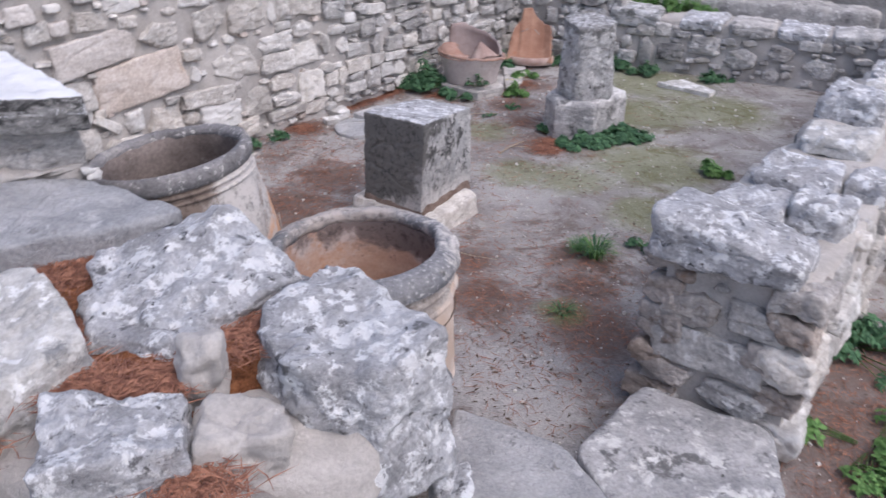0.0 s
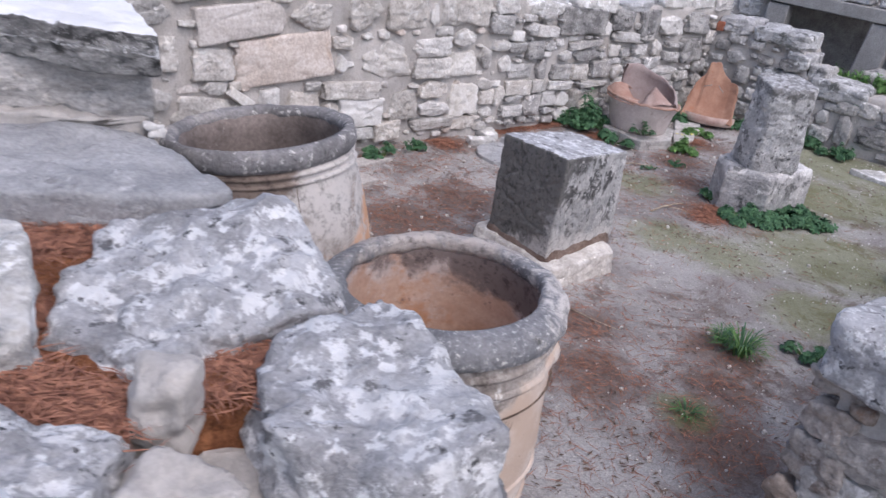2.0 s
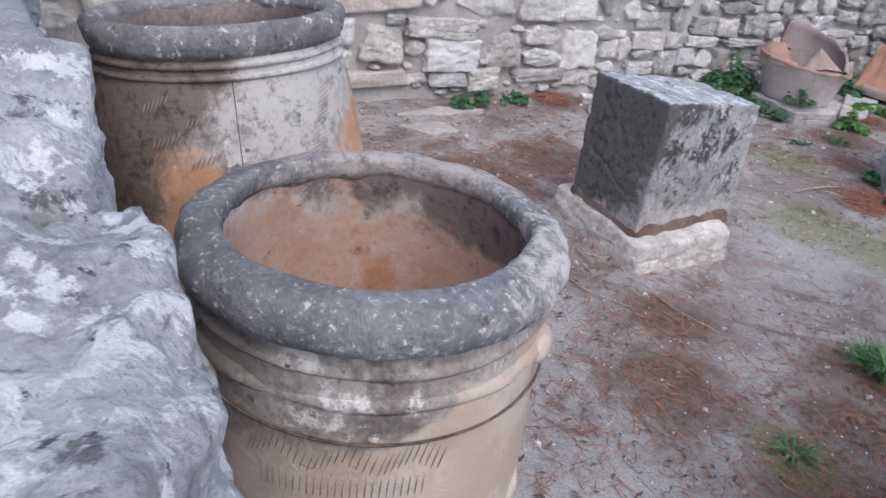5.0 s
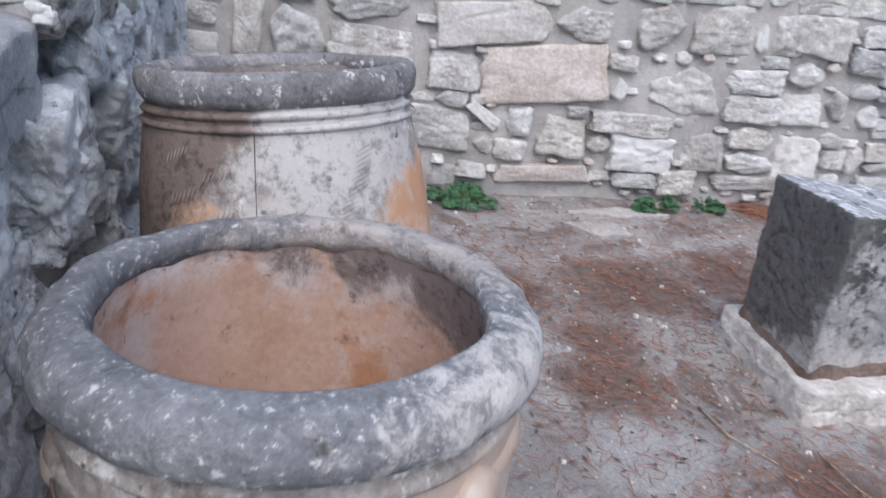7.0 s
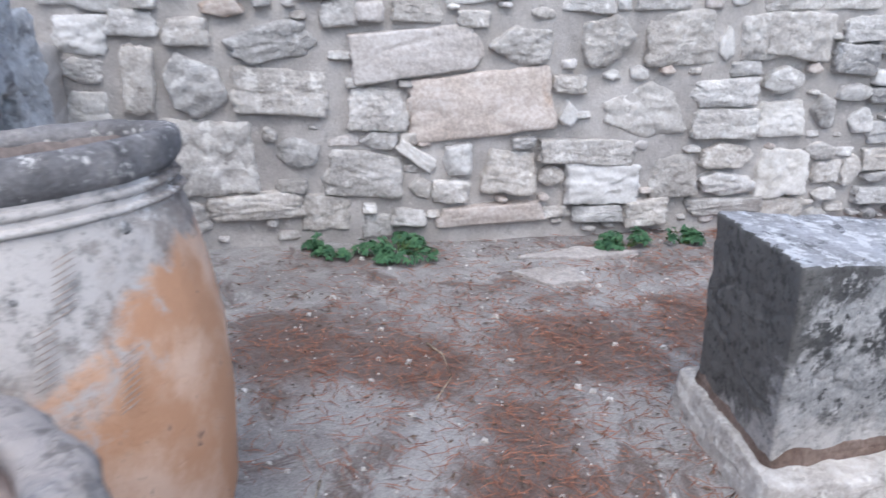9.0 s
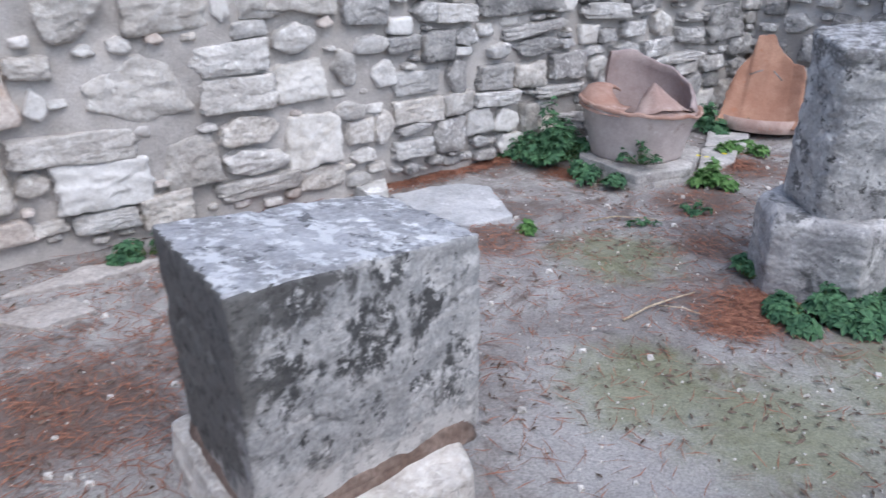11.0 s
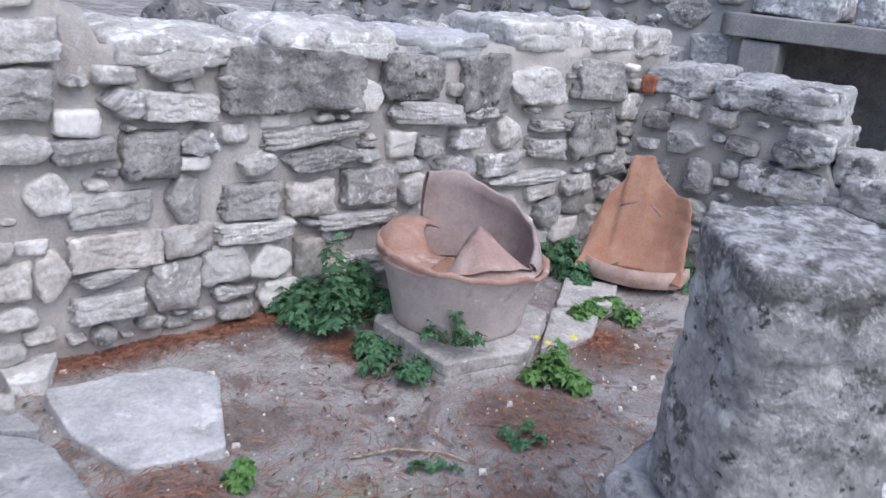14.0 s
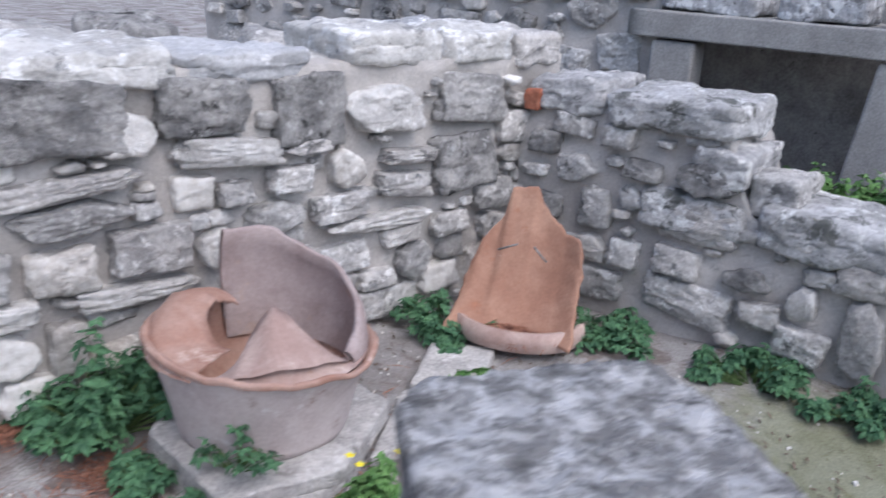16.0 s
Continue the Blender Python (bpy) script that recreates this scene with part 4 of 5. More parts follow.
SKIN_B = jar_skin("crusted_jar_clay", 0.74, (0.58, 0.33, 0.20), (0.74, 0.53, 0.40), 62, 0.75, True)

# Crust pales towards the sun and darkens away: light partly painted into the tone.
side_tone(SKIN_B, (0.91, -0.42, 0.5), (0.56, 0.53, 0.51), 0.80, 0.90, 16.0, 0.40)
side_tone(SKIN_B, (-0.68, -0.73, 0.6), (0.215, 0.17, 0.145), 0.70, 0.78, 7.0, 0.34)
# Left side of the pale jar darkened, its shade put into the clay tone.
side_tone(SKIN_A, (-0.80, -0.45, 0.4), (0.27, 0.235, 0.21), 0.58, 0.72, 5.0, 0.40)
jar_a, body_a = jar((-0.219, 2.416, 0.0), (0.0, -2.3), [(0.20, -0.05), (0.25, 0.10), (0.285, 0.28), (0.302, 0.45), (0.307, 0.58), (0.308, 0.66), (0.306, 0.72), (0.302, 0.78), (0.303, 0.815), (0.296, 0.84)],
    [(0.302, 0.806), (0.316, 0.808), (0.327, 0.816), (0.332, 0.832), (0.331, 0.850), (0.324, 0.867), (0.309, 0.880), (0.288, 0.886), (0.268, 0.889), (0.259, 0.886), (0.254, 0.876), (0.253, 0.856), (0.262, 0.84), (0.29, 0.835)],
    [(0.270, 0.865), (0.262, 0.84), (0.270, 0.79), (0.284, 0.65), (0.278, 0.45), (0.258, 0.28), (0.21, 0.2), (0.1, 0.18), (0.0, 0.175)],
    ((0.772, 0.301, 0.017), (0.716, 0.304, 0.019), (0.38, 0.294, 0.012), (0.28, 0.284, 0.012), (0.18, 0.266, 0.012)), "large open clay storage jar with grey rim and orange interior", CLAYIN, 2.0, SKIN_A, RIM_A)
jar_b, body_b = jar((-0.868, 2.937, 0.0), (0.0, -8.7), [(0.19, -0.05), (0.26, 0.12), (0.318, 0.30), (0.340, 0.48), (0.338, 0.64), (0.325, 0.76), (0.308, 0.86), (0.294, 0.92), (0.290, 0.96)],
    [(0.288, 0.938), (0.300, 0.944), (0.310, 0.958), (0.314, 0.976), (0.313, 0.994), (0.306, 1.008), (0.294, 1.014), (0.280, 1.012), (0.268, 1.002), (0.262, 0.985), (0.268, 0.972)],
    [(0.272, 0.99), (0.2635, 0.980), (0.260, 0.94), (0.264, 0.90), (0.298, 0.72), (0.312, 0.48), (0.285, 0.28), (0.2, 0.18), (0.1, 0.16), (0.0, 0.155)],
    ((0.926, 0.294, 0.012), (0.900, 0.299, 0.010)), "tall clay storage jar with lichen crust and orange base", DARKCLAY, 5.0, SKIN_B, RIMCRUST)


def knob(parent, a, z, r, size, hollow=False):
    bm = bmesh.new()
    bmesh.ops.create_icosphere(bm, subdivisions=3, radius=size)
    for v in bm.verts:
        v.co.x *= 0.6
        v.co += v.co.normalized() * 0.004 * wobble(v.co, 40, 2, a)
    ob = part("knob", bm, SKIN_A if not hollow else DARK, parent, "worn clay stump of a handle" if not hollow else "dark bead in place of a round hole")
    ob.matrix_local = Matrix.Rotation(radians(a), 4, "Z") @ Matrix.Translation((r, 0, z))


knob(jar_a, 8, 0.715, 0.306, 0.036)
knob(jar_a, -118, 0.665, 0.304, 0.040)
# Holes are dark beads on the skin; a hole's shade is their colour.
knob(jar_b, 15, 0.868, 0.300, 0.017, True)
knob(jar_b, -20, 0.80, 0.312, 0.010, True)
knob(jar_b, -44, 0.74, 0.322, 0.009, True)


HATCH = surface("shadowed_incised_clay", (0.30, 0.245, 0.21), (0.40, 0.34, 0.30), 20, [], bump=0.2)


def hatch(parent, a0, z0, count, step, length, lean, r):
    """A short row of small incised strokes, as clay ridges whose dark tone stands in for groove shade."""
    bm = bmesh.new()
    for i in range(count):
        a = radians(a0) + i * step[0]
        z = z0 + i * step[1]
        p = Vector((r * math.cos(a), r * math.sin(a), z))
        t = Vector((-math.sin(a), math.cos(a), 0))
        d = (t * math.cos(lean) + Vector((0, 0, 1)) * math.sin(lean)) * length / 2
        tube(bm, [p - d, p, p + d], [0.0005, 0.0014, 0.0005], 5)
    part("hatching", bm, HATCH, parent, "row of incised strokes")


for a0, z0 in ((-84, 0.835), (-66, 0.80), (-80, 0.755), (-64, 0.72)):
    hatch(jar_b, a0, z0, 6, (0.036, 0.004), 0.036, 1.1, 0.3085 + (0.86 - z0) * 0.20)
for a0, z0 in ((-8, 0.77), (-16, 0.67), (2, 0.60)):
    hatch(jar_b, a0, z0, 9, (0.006, 0.011), 0.04, 0.35, 0.3085 + (0.86 - z0) * 0.17)
for k in range(6):
    hatch(jar_a, -96 + k * 10, 0.632 if k % 2 else 0.606, 5, (0.034, -0.0055 if k % 2 else 0.0055), 0.042, 1.25, 0.3085)
hatch(jar_a, -92, 0.553, 24, (0.037, 0.0005), 0.038, 1.5, 0.3070)
hatch(jar_a, -24, 0.575, 9, (0.016, 0.010), 0.045, 0.4, 0.308)

bm_wire = bmesh.new()
tube(bm_wire, [(0.3125 * math.cos(a), 0.3125 * math.sin(a), 0.662 - 0.010 * math.sin((a - radians(-125)) / radians(135) * math.pi)) for a in np.linspace(radians(-125), radians(10), 50)], 0.0026, 6)
part("wire", bm_wire, BARK, jar_a, "dark rusty wire bound round the neck")
bm_seam = bmesh.new()
tube(bm_seam, [(r * math.cos(radians(-46)), r * math.sin(radians(-46)), z) for r, z in ((0.296, 0.925), (0.303, 0.885), (0.316, 0.82), (0.327, 0.75), (0.334, 0.69))], [0.0016, 0.0012, 0.0009, 0.0011, 0.0005], 5)
part("crack", bm_seam, BARK, jar_b, "dark crack running down from the rim")

# ---- square block on its plinth ----
pedestal = base("stone_pedestal", (-0.15, 4.70, 0.0), "blackened square limestone block on a pale moulded plinth", "pedestal")
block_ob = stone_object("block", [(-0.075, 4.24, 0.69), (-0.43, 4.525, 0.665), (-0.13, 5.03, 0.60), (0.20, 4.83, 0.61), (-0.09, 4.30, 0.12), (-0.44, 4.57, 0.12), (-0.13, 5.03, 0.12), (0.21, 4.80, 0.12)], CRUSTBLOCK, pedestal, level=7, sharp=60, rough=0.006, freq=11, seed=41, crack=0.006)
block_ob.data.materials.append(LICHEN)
# Top faces take paler lichened stone, with sky light partly in the colour.
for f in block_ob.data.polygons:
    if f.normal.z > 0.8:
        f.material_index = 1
tagged(stone_object("plinth", prism(((-0.04, 4.19), (0.28, 4.64), (-0.1, 5.15), (-0.55, 4.59)), -0.03, 0.125, 0.05), WALLSTONE, pedestal, level=6, sharp=24, rough=0.014, freq=11, seed=42), "pale moulded plinth")
tagged(stone_object("joint", prism(((-0.085, 4.275), (0.225, 4.785), (-0.13, 5.05), (-0.465, 4.57)), 0.10, 0.17, 0.06), BROWNJOINT, pedestal, level=5, sharp=30, rough=0.005, freq=9, seed=43), "brown earthy joint under the block")

# ---- column stump on its base ----
column = base("column_stump", (1.15, 6.27, 0.0), "weathered grey limestone column stump on an angular base", "column")


def column_shaft():
    bm = bmesh.new()
    prof = [(0.0, 0.22), (0.182, 0.22), (0.186, 0.29), (0.196, 0.33), (0.192, 0.42), (0.186, 0.52), (0.178, 0.64), (0.168, 0.715), (0.174, 0.735), (0.175, 0.86), (0.172, 0.880), (0.165, 0.888), (0.0, 0.89)]
    fine = []
    for (r0, z0), (r1, z1) in zip(prof, prof[1:]):
        n = max(1, int(math.hypot(r1 - r0, z1 - z0) / 0.008))
        fine += [(r0 + (r1 - r0) * k / n, z0 + (z1 - z0) * k / n) for k in range(n)]
    fine.append(prof[-1])
    rings = []
    for r, z in fine:
        ring = []
        for k in range(200):
            a = k * math.tau / 200
            c, s = math.cos(a), math.sin(a)
            c2, s2 = math.cos(a - radians(21)), math.sin(a - radians(21))
            q = 0.97 * (abs(c2) ** 4.5 + abs(s2) ** 4.5) ** (-1 / 4.5)
            p = Vector((r * q * c * 0.97, r * q * s * 0.97, z))
            p += Vector((c, s, 0.5 if z > 0.85 else 0)) * (0.013 * wobble(p, 7, 5, 3) - 0.008 * abs(noise.noise(p * 20)) - 0.007 * abs(noise.noise(p * 45)) + 0.007 * (noise.voronoi(p * 17)[0][0] - 0.5))
            ring.append(bm.verts.new(p))
        rings.append(ring)
    for r0, r1 in zip(rings, rings[1:]):
        for k in range(200):
            bm.faces.new((r0[k], r0[(k + 1) % 200], r1[(k + 1) % 200], r1[k]))
    bmesh.ops.remove_doubles(bm, verts=bm.verts, dist=0.0005)
    bmesh.ops.recalc_face_normals(bm, faces=bm.faces)
    ob = part("shaft", bm, COLUMNSHAFT, column)
    ob.matrix_local = pose(-0.02, -0.02, 0, 8, -2, 0) @ Matrix.Diagonal((1, 0.86, 1, 1))


column_shaft()
tagged(stone_object("column_base", [(x, y, z) for x, y in ((1.165, 5.945), (1.49, 6.36), (1.30, 6.62), (0.98, 6.56), (0.825, 6.24), (0.88, 6.04)) for z in (-0.04, 0.265)] + [(1.165 + (x - 1.165) * 0.93, 6.26 + (y - 6.26) * 0.93, 0.295) for x, y in ((1.165, 5.945), (1.49, 6.36), (1.30, 6.62), (0.98, 6.56), (0.825, 6.24), (0.88, 6.04))], BASESTONE, column, level=7, sharp=130, rough=0.007, freq=9, seed=52, chip=0.010), "angular weathered base")

tagged(stone_object("joint", prism(((1.13, 6.05), (1.30, 6.22), (1.27, 6.42), (1.05, 6.44), (0.95, 6.28), (0.98, 6.12)), 0.26, 0.325, 0.05), BROWNJOINT, column, level=5, sharp=30, rough=0.012, freq=14, seed=53), "brown earthy joint under the shaft")

# ---- broken pot on flagstones, and the large shard in the corner ----
PED = ((0.02, 7.22), (0.34, 6.99), (0.58, 7.20), (0.61, 7.58), (0.32, 7.76), (-0.02, 7.62))
tagged(stone_object("pot_base_slab", prism(PED, -0.03, 0.068, 0.02), FLAGSTONE, level=6, sharp=60, rough=0.010, freq=9, seed=61), "pale flat slab carrying a broken pot", "slab")
tagged(stone_object("flagstone", prism(((0.60, 7.30), (0.78, 7.52), (0.80, 7.80), (0.60, 7.72)), -0.03, 0.028, 0.03), FLAGSTONE, level=5, sharp=18, rough=0.008, freq=7, seed=62), "pale cracked flagstone beside the broken pot", "slab", "flagstones")
tagged(stone_object("flagstone", prism(((0.61, 7.74), (0.84, 7.82), (0.86, 8.1), (0.62, 8.1)), -0.03, 0.030, 0.03), FLAGSTONE, level=5, sharp=18, rough=0.008, freq=7, seed=63), "pale cracked flagstone beside the broken pot", "slab", "flagstones")

pot = base("broken_pot", (0.29, 7.38, 0.07), "broken clay pot with jagged rim, pinkish outside", "pot")


def ragged(a, z, amount, seed, low=0.0):
    return z + amount * (noise.noise(Vector((math.cos(a) * 2.2 + seed, math.sin(a) * 2.2, 0))) + 0.5 * noise.noise(Vector((math.cos(a) * 6 + seed, math.sin(a) * 6, 3))))


def pot_edge(a, z):
    if z < 0.15:
        return z
    k = (z - 0.15) / 0.1
    return 0.15 + (z - 0.15) * (1 + 0.28 * math.sin(a - 2.0)) + k * ragged(a, 0, 0.014, 4)


part("body", lathe([(0.0, 0.0), (0.225, 0.0), (0.232, 0.02), (0.245, 0.08), (0.262, 0.15), (0.282, 0.205), (0.298, 0.238), (0.303, 0.246)], 128, 0.003, 8, 1, edge=pot_edge), POTCLAY, pot)
part("rim", lathe([(0.302, 0.240), (0.306, 0.252), (0.297, 0.258), (0.283, 0.25), (0.265, 0.20), (0.245, 0.14), (0.225, 0.06), (0.2, 0.025), (0.0, 0.02)], 128, 0.004, 9, 2, edge=pot_edge), POTRIM, pot, "orange broken rim and inside")


def shard_edge(a, z):
    t = (a - radians(-12)) / radians(125)
    top = 0.25 + 0.22 * min(1.0, max(0.0, t) ** 0.8) + ragged(a, 0, 0.016, 8)
    return 0.14 + (z / 0.45) * (top - 0.14)


part("leaning_shard", lathe([(0.250, 0.0), (0.268, 0.12), (0.280, 0.26), (0.272, 0.38), (0.258, 0.44), (0.250, 0.45), (0.240, 0.44), (0.254, 0.37), (0.262, 0.26), (0.250, 0.12), (0.234, 0.0)], 60, 0.004, 8, 3, radians(-12), radians(138), edge=shard_edge), POTGREY, pot, "dark mauve wall fragment standing inside the pot")


def shoulder_edge(a, z):
    t = (a - radians(140)) / radians(118)
    fall = max(0.12, math.sin(min(1.0, max(0.0, t * 1.02 + 0.20)) * math.pi * 0.92))
    return 0.24 + (z - 0.24) * fall + 0.008 * noise.noise(Vector((a * 6, z * 12, 2)))


def inner_sherd(a0, a1, depth, peak, tone, label):
    """A curved sherd slumped inward from the rim, with a broken inner edge."""
    def edge(a, z):
        t = (a - radians(a0)) / radians(a1 - a0)
        return z + peak * (0.23 - z) / 0.1 * math.sin(max(0.0, min(1.0, t)) * math.pi) + 0.01 * noise.noise(Vector((a * 5, z * 9, a0)))
    part("inner_fragment", lathe([(0.285, 0.236), (0.25, 0.215), (0.20, 0.185), (0.15, 0.16), (depth, 0.14), (depth, 0.125), (0.15, 0.14), (0.21, 0.17), (0.262, 0.20)], 40, 0.004, 8, a0, radians(a0), radians(a1), edge=edge), tone, pot, label)


part("shoulder_fragment", lathe([(0.302, 0.245), (0.290, 0.285), (0.262, 0.318), (0.22, 0.335), (0.17, 0.335), (0.14, 0.322), (0.14, 0.308), (0.18, 0.318), (0.23, 0.312), (0.272, 0.275), (0.286, 0.24)], 48, 0.005, 9, 7, radians(140), radians(258), edge=shoulder_edge), POTRIM, pot, "dull orange shoulder still standing on the rim")
inner_sherd(248, 366, 0.12, 0.235, POTPINK, "peaked greyish sherd lying inside")

corner_shard = base("large_shard", (0.86, 8.30, 0.0), "large orange jar fragment leaning in the wall corner", "pot shard")


def shard_wall():
    """A bowed plate of thick clay with a pointed, broken outline, and a curled lip at its foot."""
    bm = bmesh.new()
    rows = {}
    nu, nv = 40, 36
    for side in (0, 1):
        for i in range(nu + 1):
            for j in range(nv + 1):
                s, t = i / nu * 2 - 1, j / nv
                top = float(np.interp(s, (-1, -0.85, -0.62, -0.54, -0.46, -0.02, 0.12, 0.36, 0.62, 0.92, 1.0), (0.20, 0.29, 0.36, 0.38, 0.485, 0.495, 0.43, 0.385, 0.345, 0.335, 0.29))) + 0.012 * noise.noise(Vector((s * 9, 2, 0)))
                wide = 0.225 + 0.012 * noise.noise(Vector((t * 6, 5, 0)))
                z = t * top
                x = s * wide * (1 - 0.10 * t)
                y = 0.05 - 0.11 * (s * s) + 0.12 * t - 0.10 * (1 - t) ** 3
                if side:
                    y += 0.028
                    z -= 0.004
                rows[side, i, j] = bm.verts.new((x, y + 0.003 * noise.noise(Vector((x * 14, z * 14, side))), max(z, 0.0) + 0.03))
    for side in (0, 1):
        for i in range(nu):
            for j in range(nv):
                q = [rows[side, i, j], rows[side, i + 1, j], rows[side, i + 1, j + 1], rows[side, i, j + 1]]
                bm.faces.new(q if not side else q[::-1])
    rim = [(i, 0) for i in range(nu + 1)] + [(nu, j) for j in range(1, nv + 1)] + [(i, nv) for i in range(nu - 1, -1, -1)] + [(0, j) for j in range(nv - 1, 0, -1)]
    for (a, b), (c, d) in zip(rim, rim[1:] + rim[:1]):
        bm.faces.new((rows[0, a, b], rows[1, a, b], rows[1, c, d], rows[0, c, d]))
    bmesh.ops.recalc_face_normals(bm, faces=bm.faces)
    ob = part("shard_wall", bm, SHARDCLAY, corner_shard)
    return ob


shard_wall()
part("foot", lathe([(0.235, 0.0), (0.25, 0.03), (0.24, 0.075), (0.215, 0.07), (0.2, 0.03), (0.0, 0.02)], 40, 0.005, 9, 6, radians(180), radians(360)), POTPINK, corner_shard, "pale broken foot of the fragment").matrix_local = pose(0, 0.06, 0)
corner_shard.matrix_world = pose(0.90, 8.22, 0.02, -6, 0, -8)


def strokes(parent, marks):
    for x0, z0, x1, z1 in marks:
        bm = bmesh.new()
        tube(bm, [(x0, 0.035, z0), ((x0 + x1) / 2, 0.037, (z0 + z1) / 2), (x1, 0.04, z1)], 0.004, 5)
        part("scratch", bm, DARK, parent, "dark scratch in the clay")


strokes(corner_shard, ((-0.10, 0.30, -0.03, 0.33), (0.03, 0.33, 0.08, 0.28)))

# ---- flat slabs on the ground ----
for corners, tone, lab in ((((-0.71, 6.47), (-0.47, 6.75), (-0.29, 6.74), (-0.22, 6.6), (-0.09, 6.39), (-0.27, 6.22), (-0.5, 6.30)), SLABTOP, "pale angular paving slab by the wall"), (((-0.83, 6.18), (-0.80, 6.23), (-0.56, 6.28), (-0.42, 6.22), (-0.27, 6.10), (-0.40, 6.0), (-0.64, 5.89), (-0.78, 6.0)), GREYSLAB, "grey paving slab with curved edge"), (((-0.93, 6.33), (-0.75, 6.43), (-0.70, 6.38), (-0.80, 6.27), (-0.88, 6.25)), PALE, "small pale paving slab"), (((-0.78, 6.24), (-0.68, 6.36), (-0.58, 6.31), (-0.57, 6.29)), GREYSLAB, "thin sliver of grey slab"), (((-0.95, 6.57), (-0.80, 6.46), (-0.72, 6.52), (-0.8, 6.68)), PALE, "small stone slab by the wall foot"), (((-1.62, 5.12), (-1.38, 5.35), (-1.25, 5.62), (-1.5, 5.45)), FLUSH, "flush pale slab in the earth"), (((-1.52, 4.98), (-1.3, 5.0), (-1.22, 5.18), (-1.38, 5.22)), FLUSH, "flush grey slab in the earth"), (((2.02, 7.56), (2.42, 7.18), (2.52, 7.30), (2.30, 7.68)), PALE, "flat pale slab lying on moss")):
    tagged(stone_object("paving_slab", prism(corners, -0.06, 0.038 if tone is PALE else (0.018 if tone is FLUSH else 0.035), 0.02), tone, level=6, sharp=30, rough=0.008, freq=9, seed=corners[0][0] * 9, chip=0.008), lab, "slab", "paving slabs")

# ---- the recess with lintel beyond the north wall ----
FAR = Frame(1.37, 9.80, (0.895, -0.445), (-0.445, -0.895))
wall_far = wall_body("wall_far", Frame(1.37, 9.80, (0.895, -0.445), (-0.445, -0.895)), -3.5, -0.02, 0.5, lambda u: 1.6, MORTAR, "grey rubble wall beyond the court", seed=14)
far_laid = []
fill_stones(FAR, wall_far, far_laid, -3.45, -0.04, lambda u: 1.55, (GREYSTONE, DARK, WALLSTONE), rnd, (0.08, 0.30), 1600, 0.04)
BACK = Frame(1.37 + 0.445 * 0.6, 9.80 + 0.895 * 0.6, (0.895, -0.445), (-0.445, -0.895))
wall_back = wall_body("wall_recess", BACK, -0.2, 4.0, 0.3, lambda u: 1.7, SHADEDRENDER, "shaded plastered back wall of the recess", seed=15)


def post(u, w, z1, lean, label):
    pts = [FAR.at(u + a * w / 2 + (lean if c else 0), z1 if c else -0.05, 0.02 + b * 0.08) for a in (-1, 1) for b in (-1, 1) for c in (0, 1)]
    tagged(stone_object("post", pts, CONCRETE, level=5, sharp=40, rough=0.002, freq=10, seed=u), label, "post", "recess posts")


post(0.12, 0.22, 1.0, 0.0, "squared grey stone post under a lintel")
post(1.02, 0.24, 1.0, 0.12, "squared grey post leaning inwards")
pts = [FAR.at(u, z, off) for u in (-0.15, 2.6) for z in (1.0, 1.13) for off in (0.12, -0.6)]
tagged(stone_object("lintel", pts, CONCRETE, level=6, sharp=40, rough=0.003, freq=6, seed=72), "long grey stone lintel with dark shadow beneath", "lintel")
for u, w in ((0.25, 0.5), (0.75, 0.4), (1.25, 0.5), (1.8, 0.55), (2.3, 0.4)):
    pts = [FAR.at(u + a * w / 2, z, off) for a in (-1, 1) for z in (1.125, 1.27) for off in (0.08, -0.3)]
    tagged(stone_object("lintel_stone", pts, LICHEN, level=5, sharp=12, rough=0.02, freq=7, seed=u * 4), "lichened stone resting on the lintel", "stone", "stones on the lintel")
# ledge with weeds in front of the recess
LEDGE = [NORTH.at(u, z, off) for u in (0.75, 3.0) for z in (0.0, 0.66) for off in (-0.55, -0.95)]
tagged(stone_object("ledge", LEDGE, GREYSTONE, level=6, sharp=20, rough=0.04, freq=4, seed=77), "low earthy ledge behind the stepped wall", "wall", kind="structure")

# rocks behind the west wall
r5 = random.Random(21)
for i in range(11):
    u = 2.0 + i * 0.34
    c = WEST.at(u, 0, -0.85 - r5.uniform(0, 0.25))
    s = r5.uniform(0.34, 0.5)
    h = r5.uniform(0.98, 1.14)
    tagged(stone_object("rock", box_corners(c.x, c.y, h / 2 - 0.02, s, s, h, r5.uniform(0, 90), 0.3, i), r5.choice((GREYSTONE, DARK, LICHEN)), level=5, sharp=8, rough=0.04, freq=5, seed=i), "dark grey rock heaped behind the wall", "rock", "rocks behind the wall")
for i in range(6):
    c = SOUTH.at(1.6 + i * 0.4, 0, -0.75 + r5.uniform(-0.1, 0.1))
    tagged(stone_object("rock", box_corners(c.x, c.y, 0.66, 0.42, 0.4, 1.36, r5.uniform(0, 90), 0.3, i + 40), FACESTONE, level=5, sharp=8, rough=0.04, freq=5, seed=i + 50), "grey rock in the ruined wall", "rock", "rocks in the ruined wall")
tagged(stone_object("brick_fragment", [NORTH.at(-0.36 + a, 0.80 + c, 0.03 + b) for a in (-0.04, 0.03) for b in (-0.05, 0.0) for c in (-0.05, 0.04)], REDTILE, level=4, sharp=10, rough=0.008, freq=20, seed=3), "red brick fragment wedged in the wall corner", "brick")


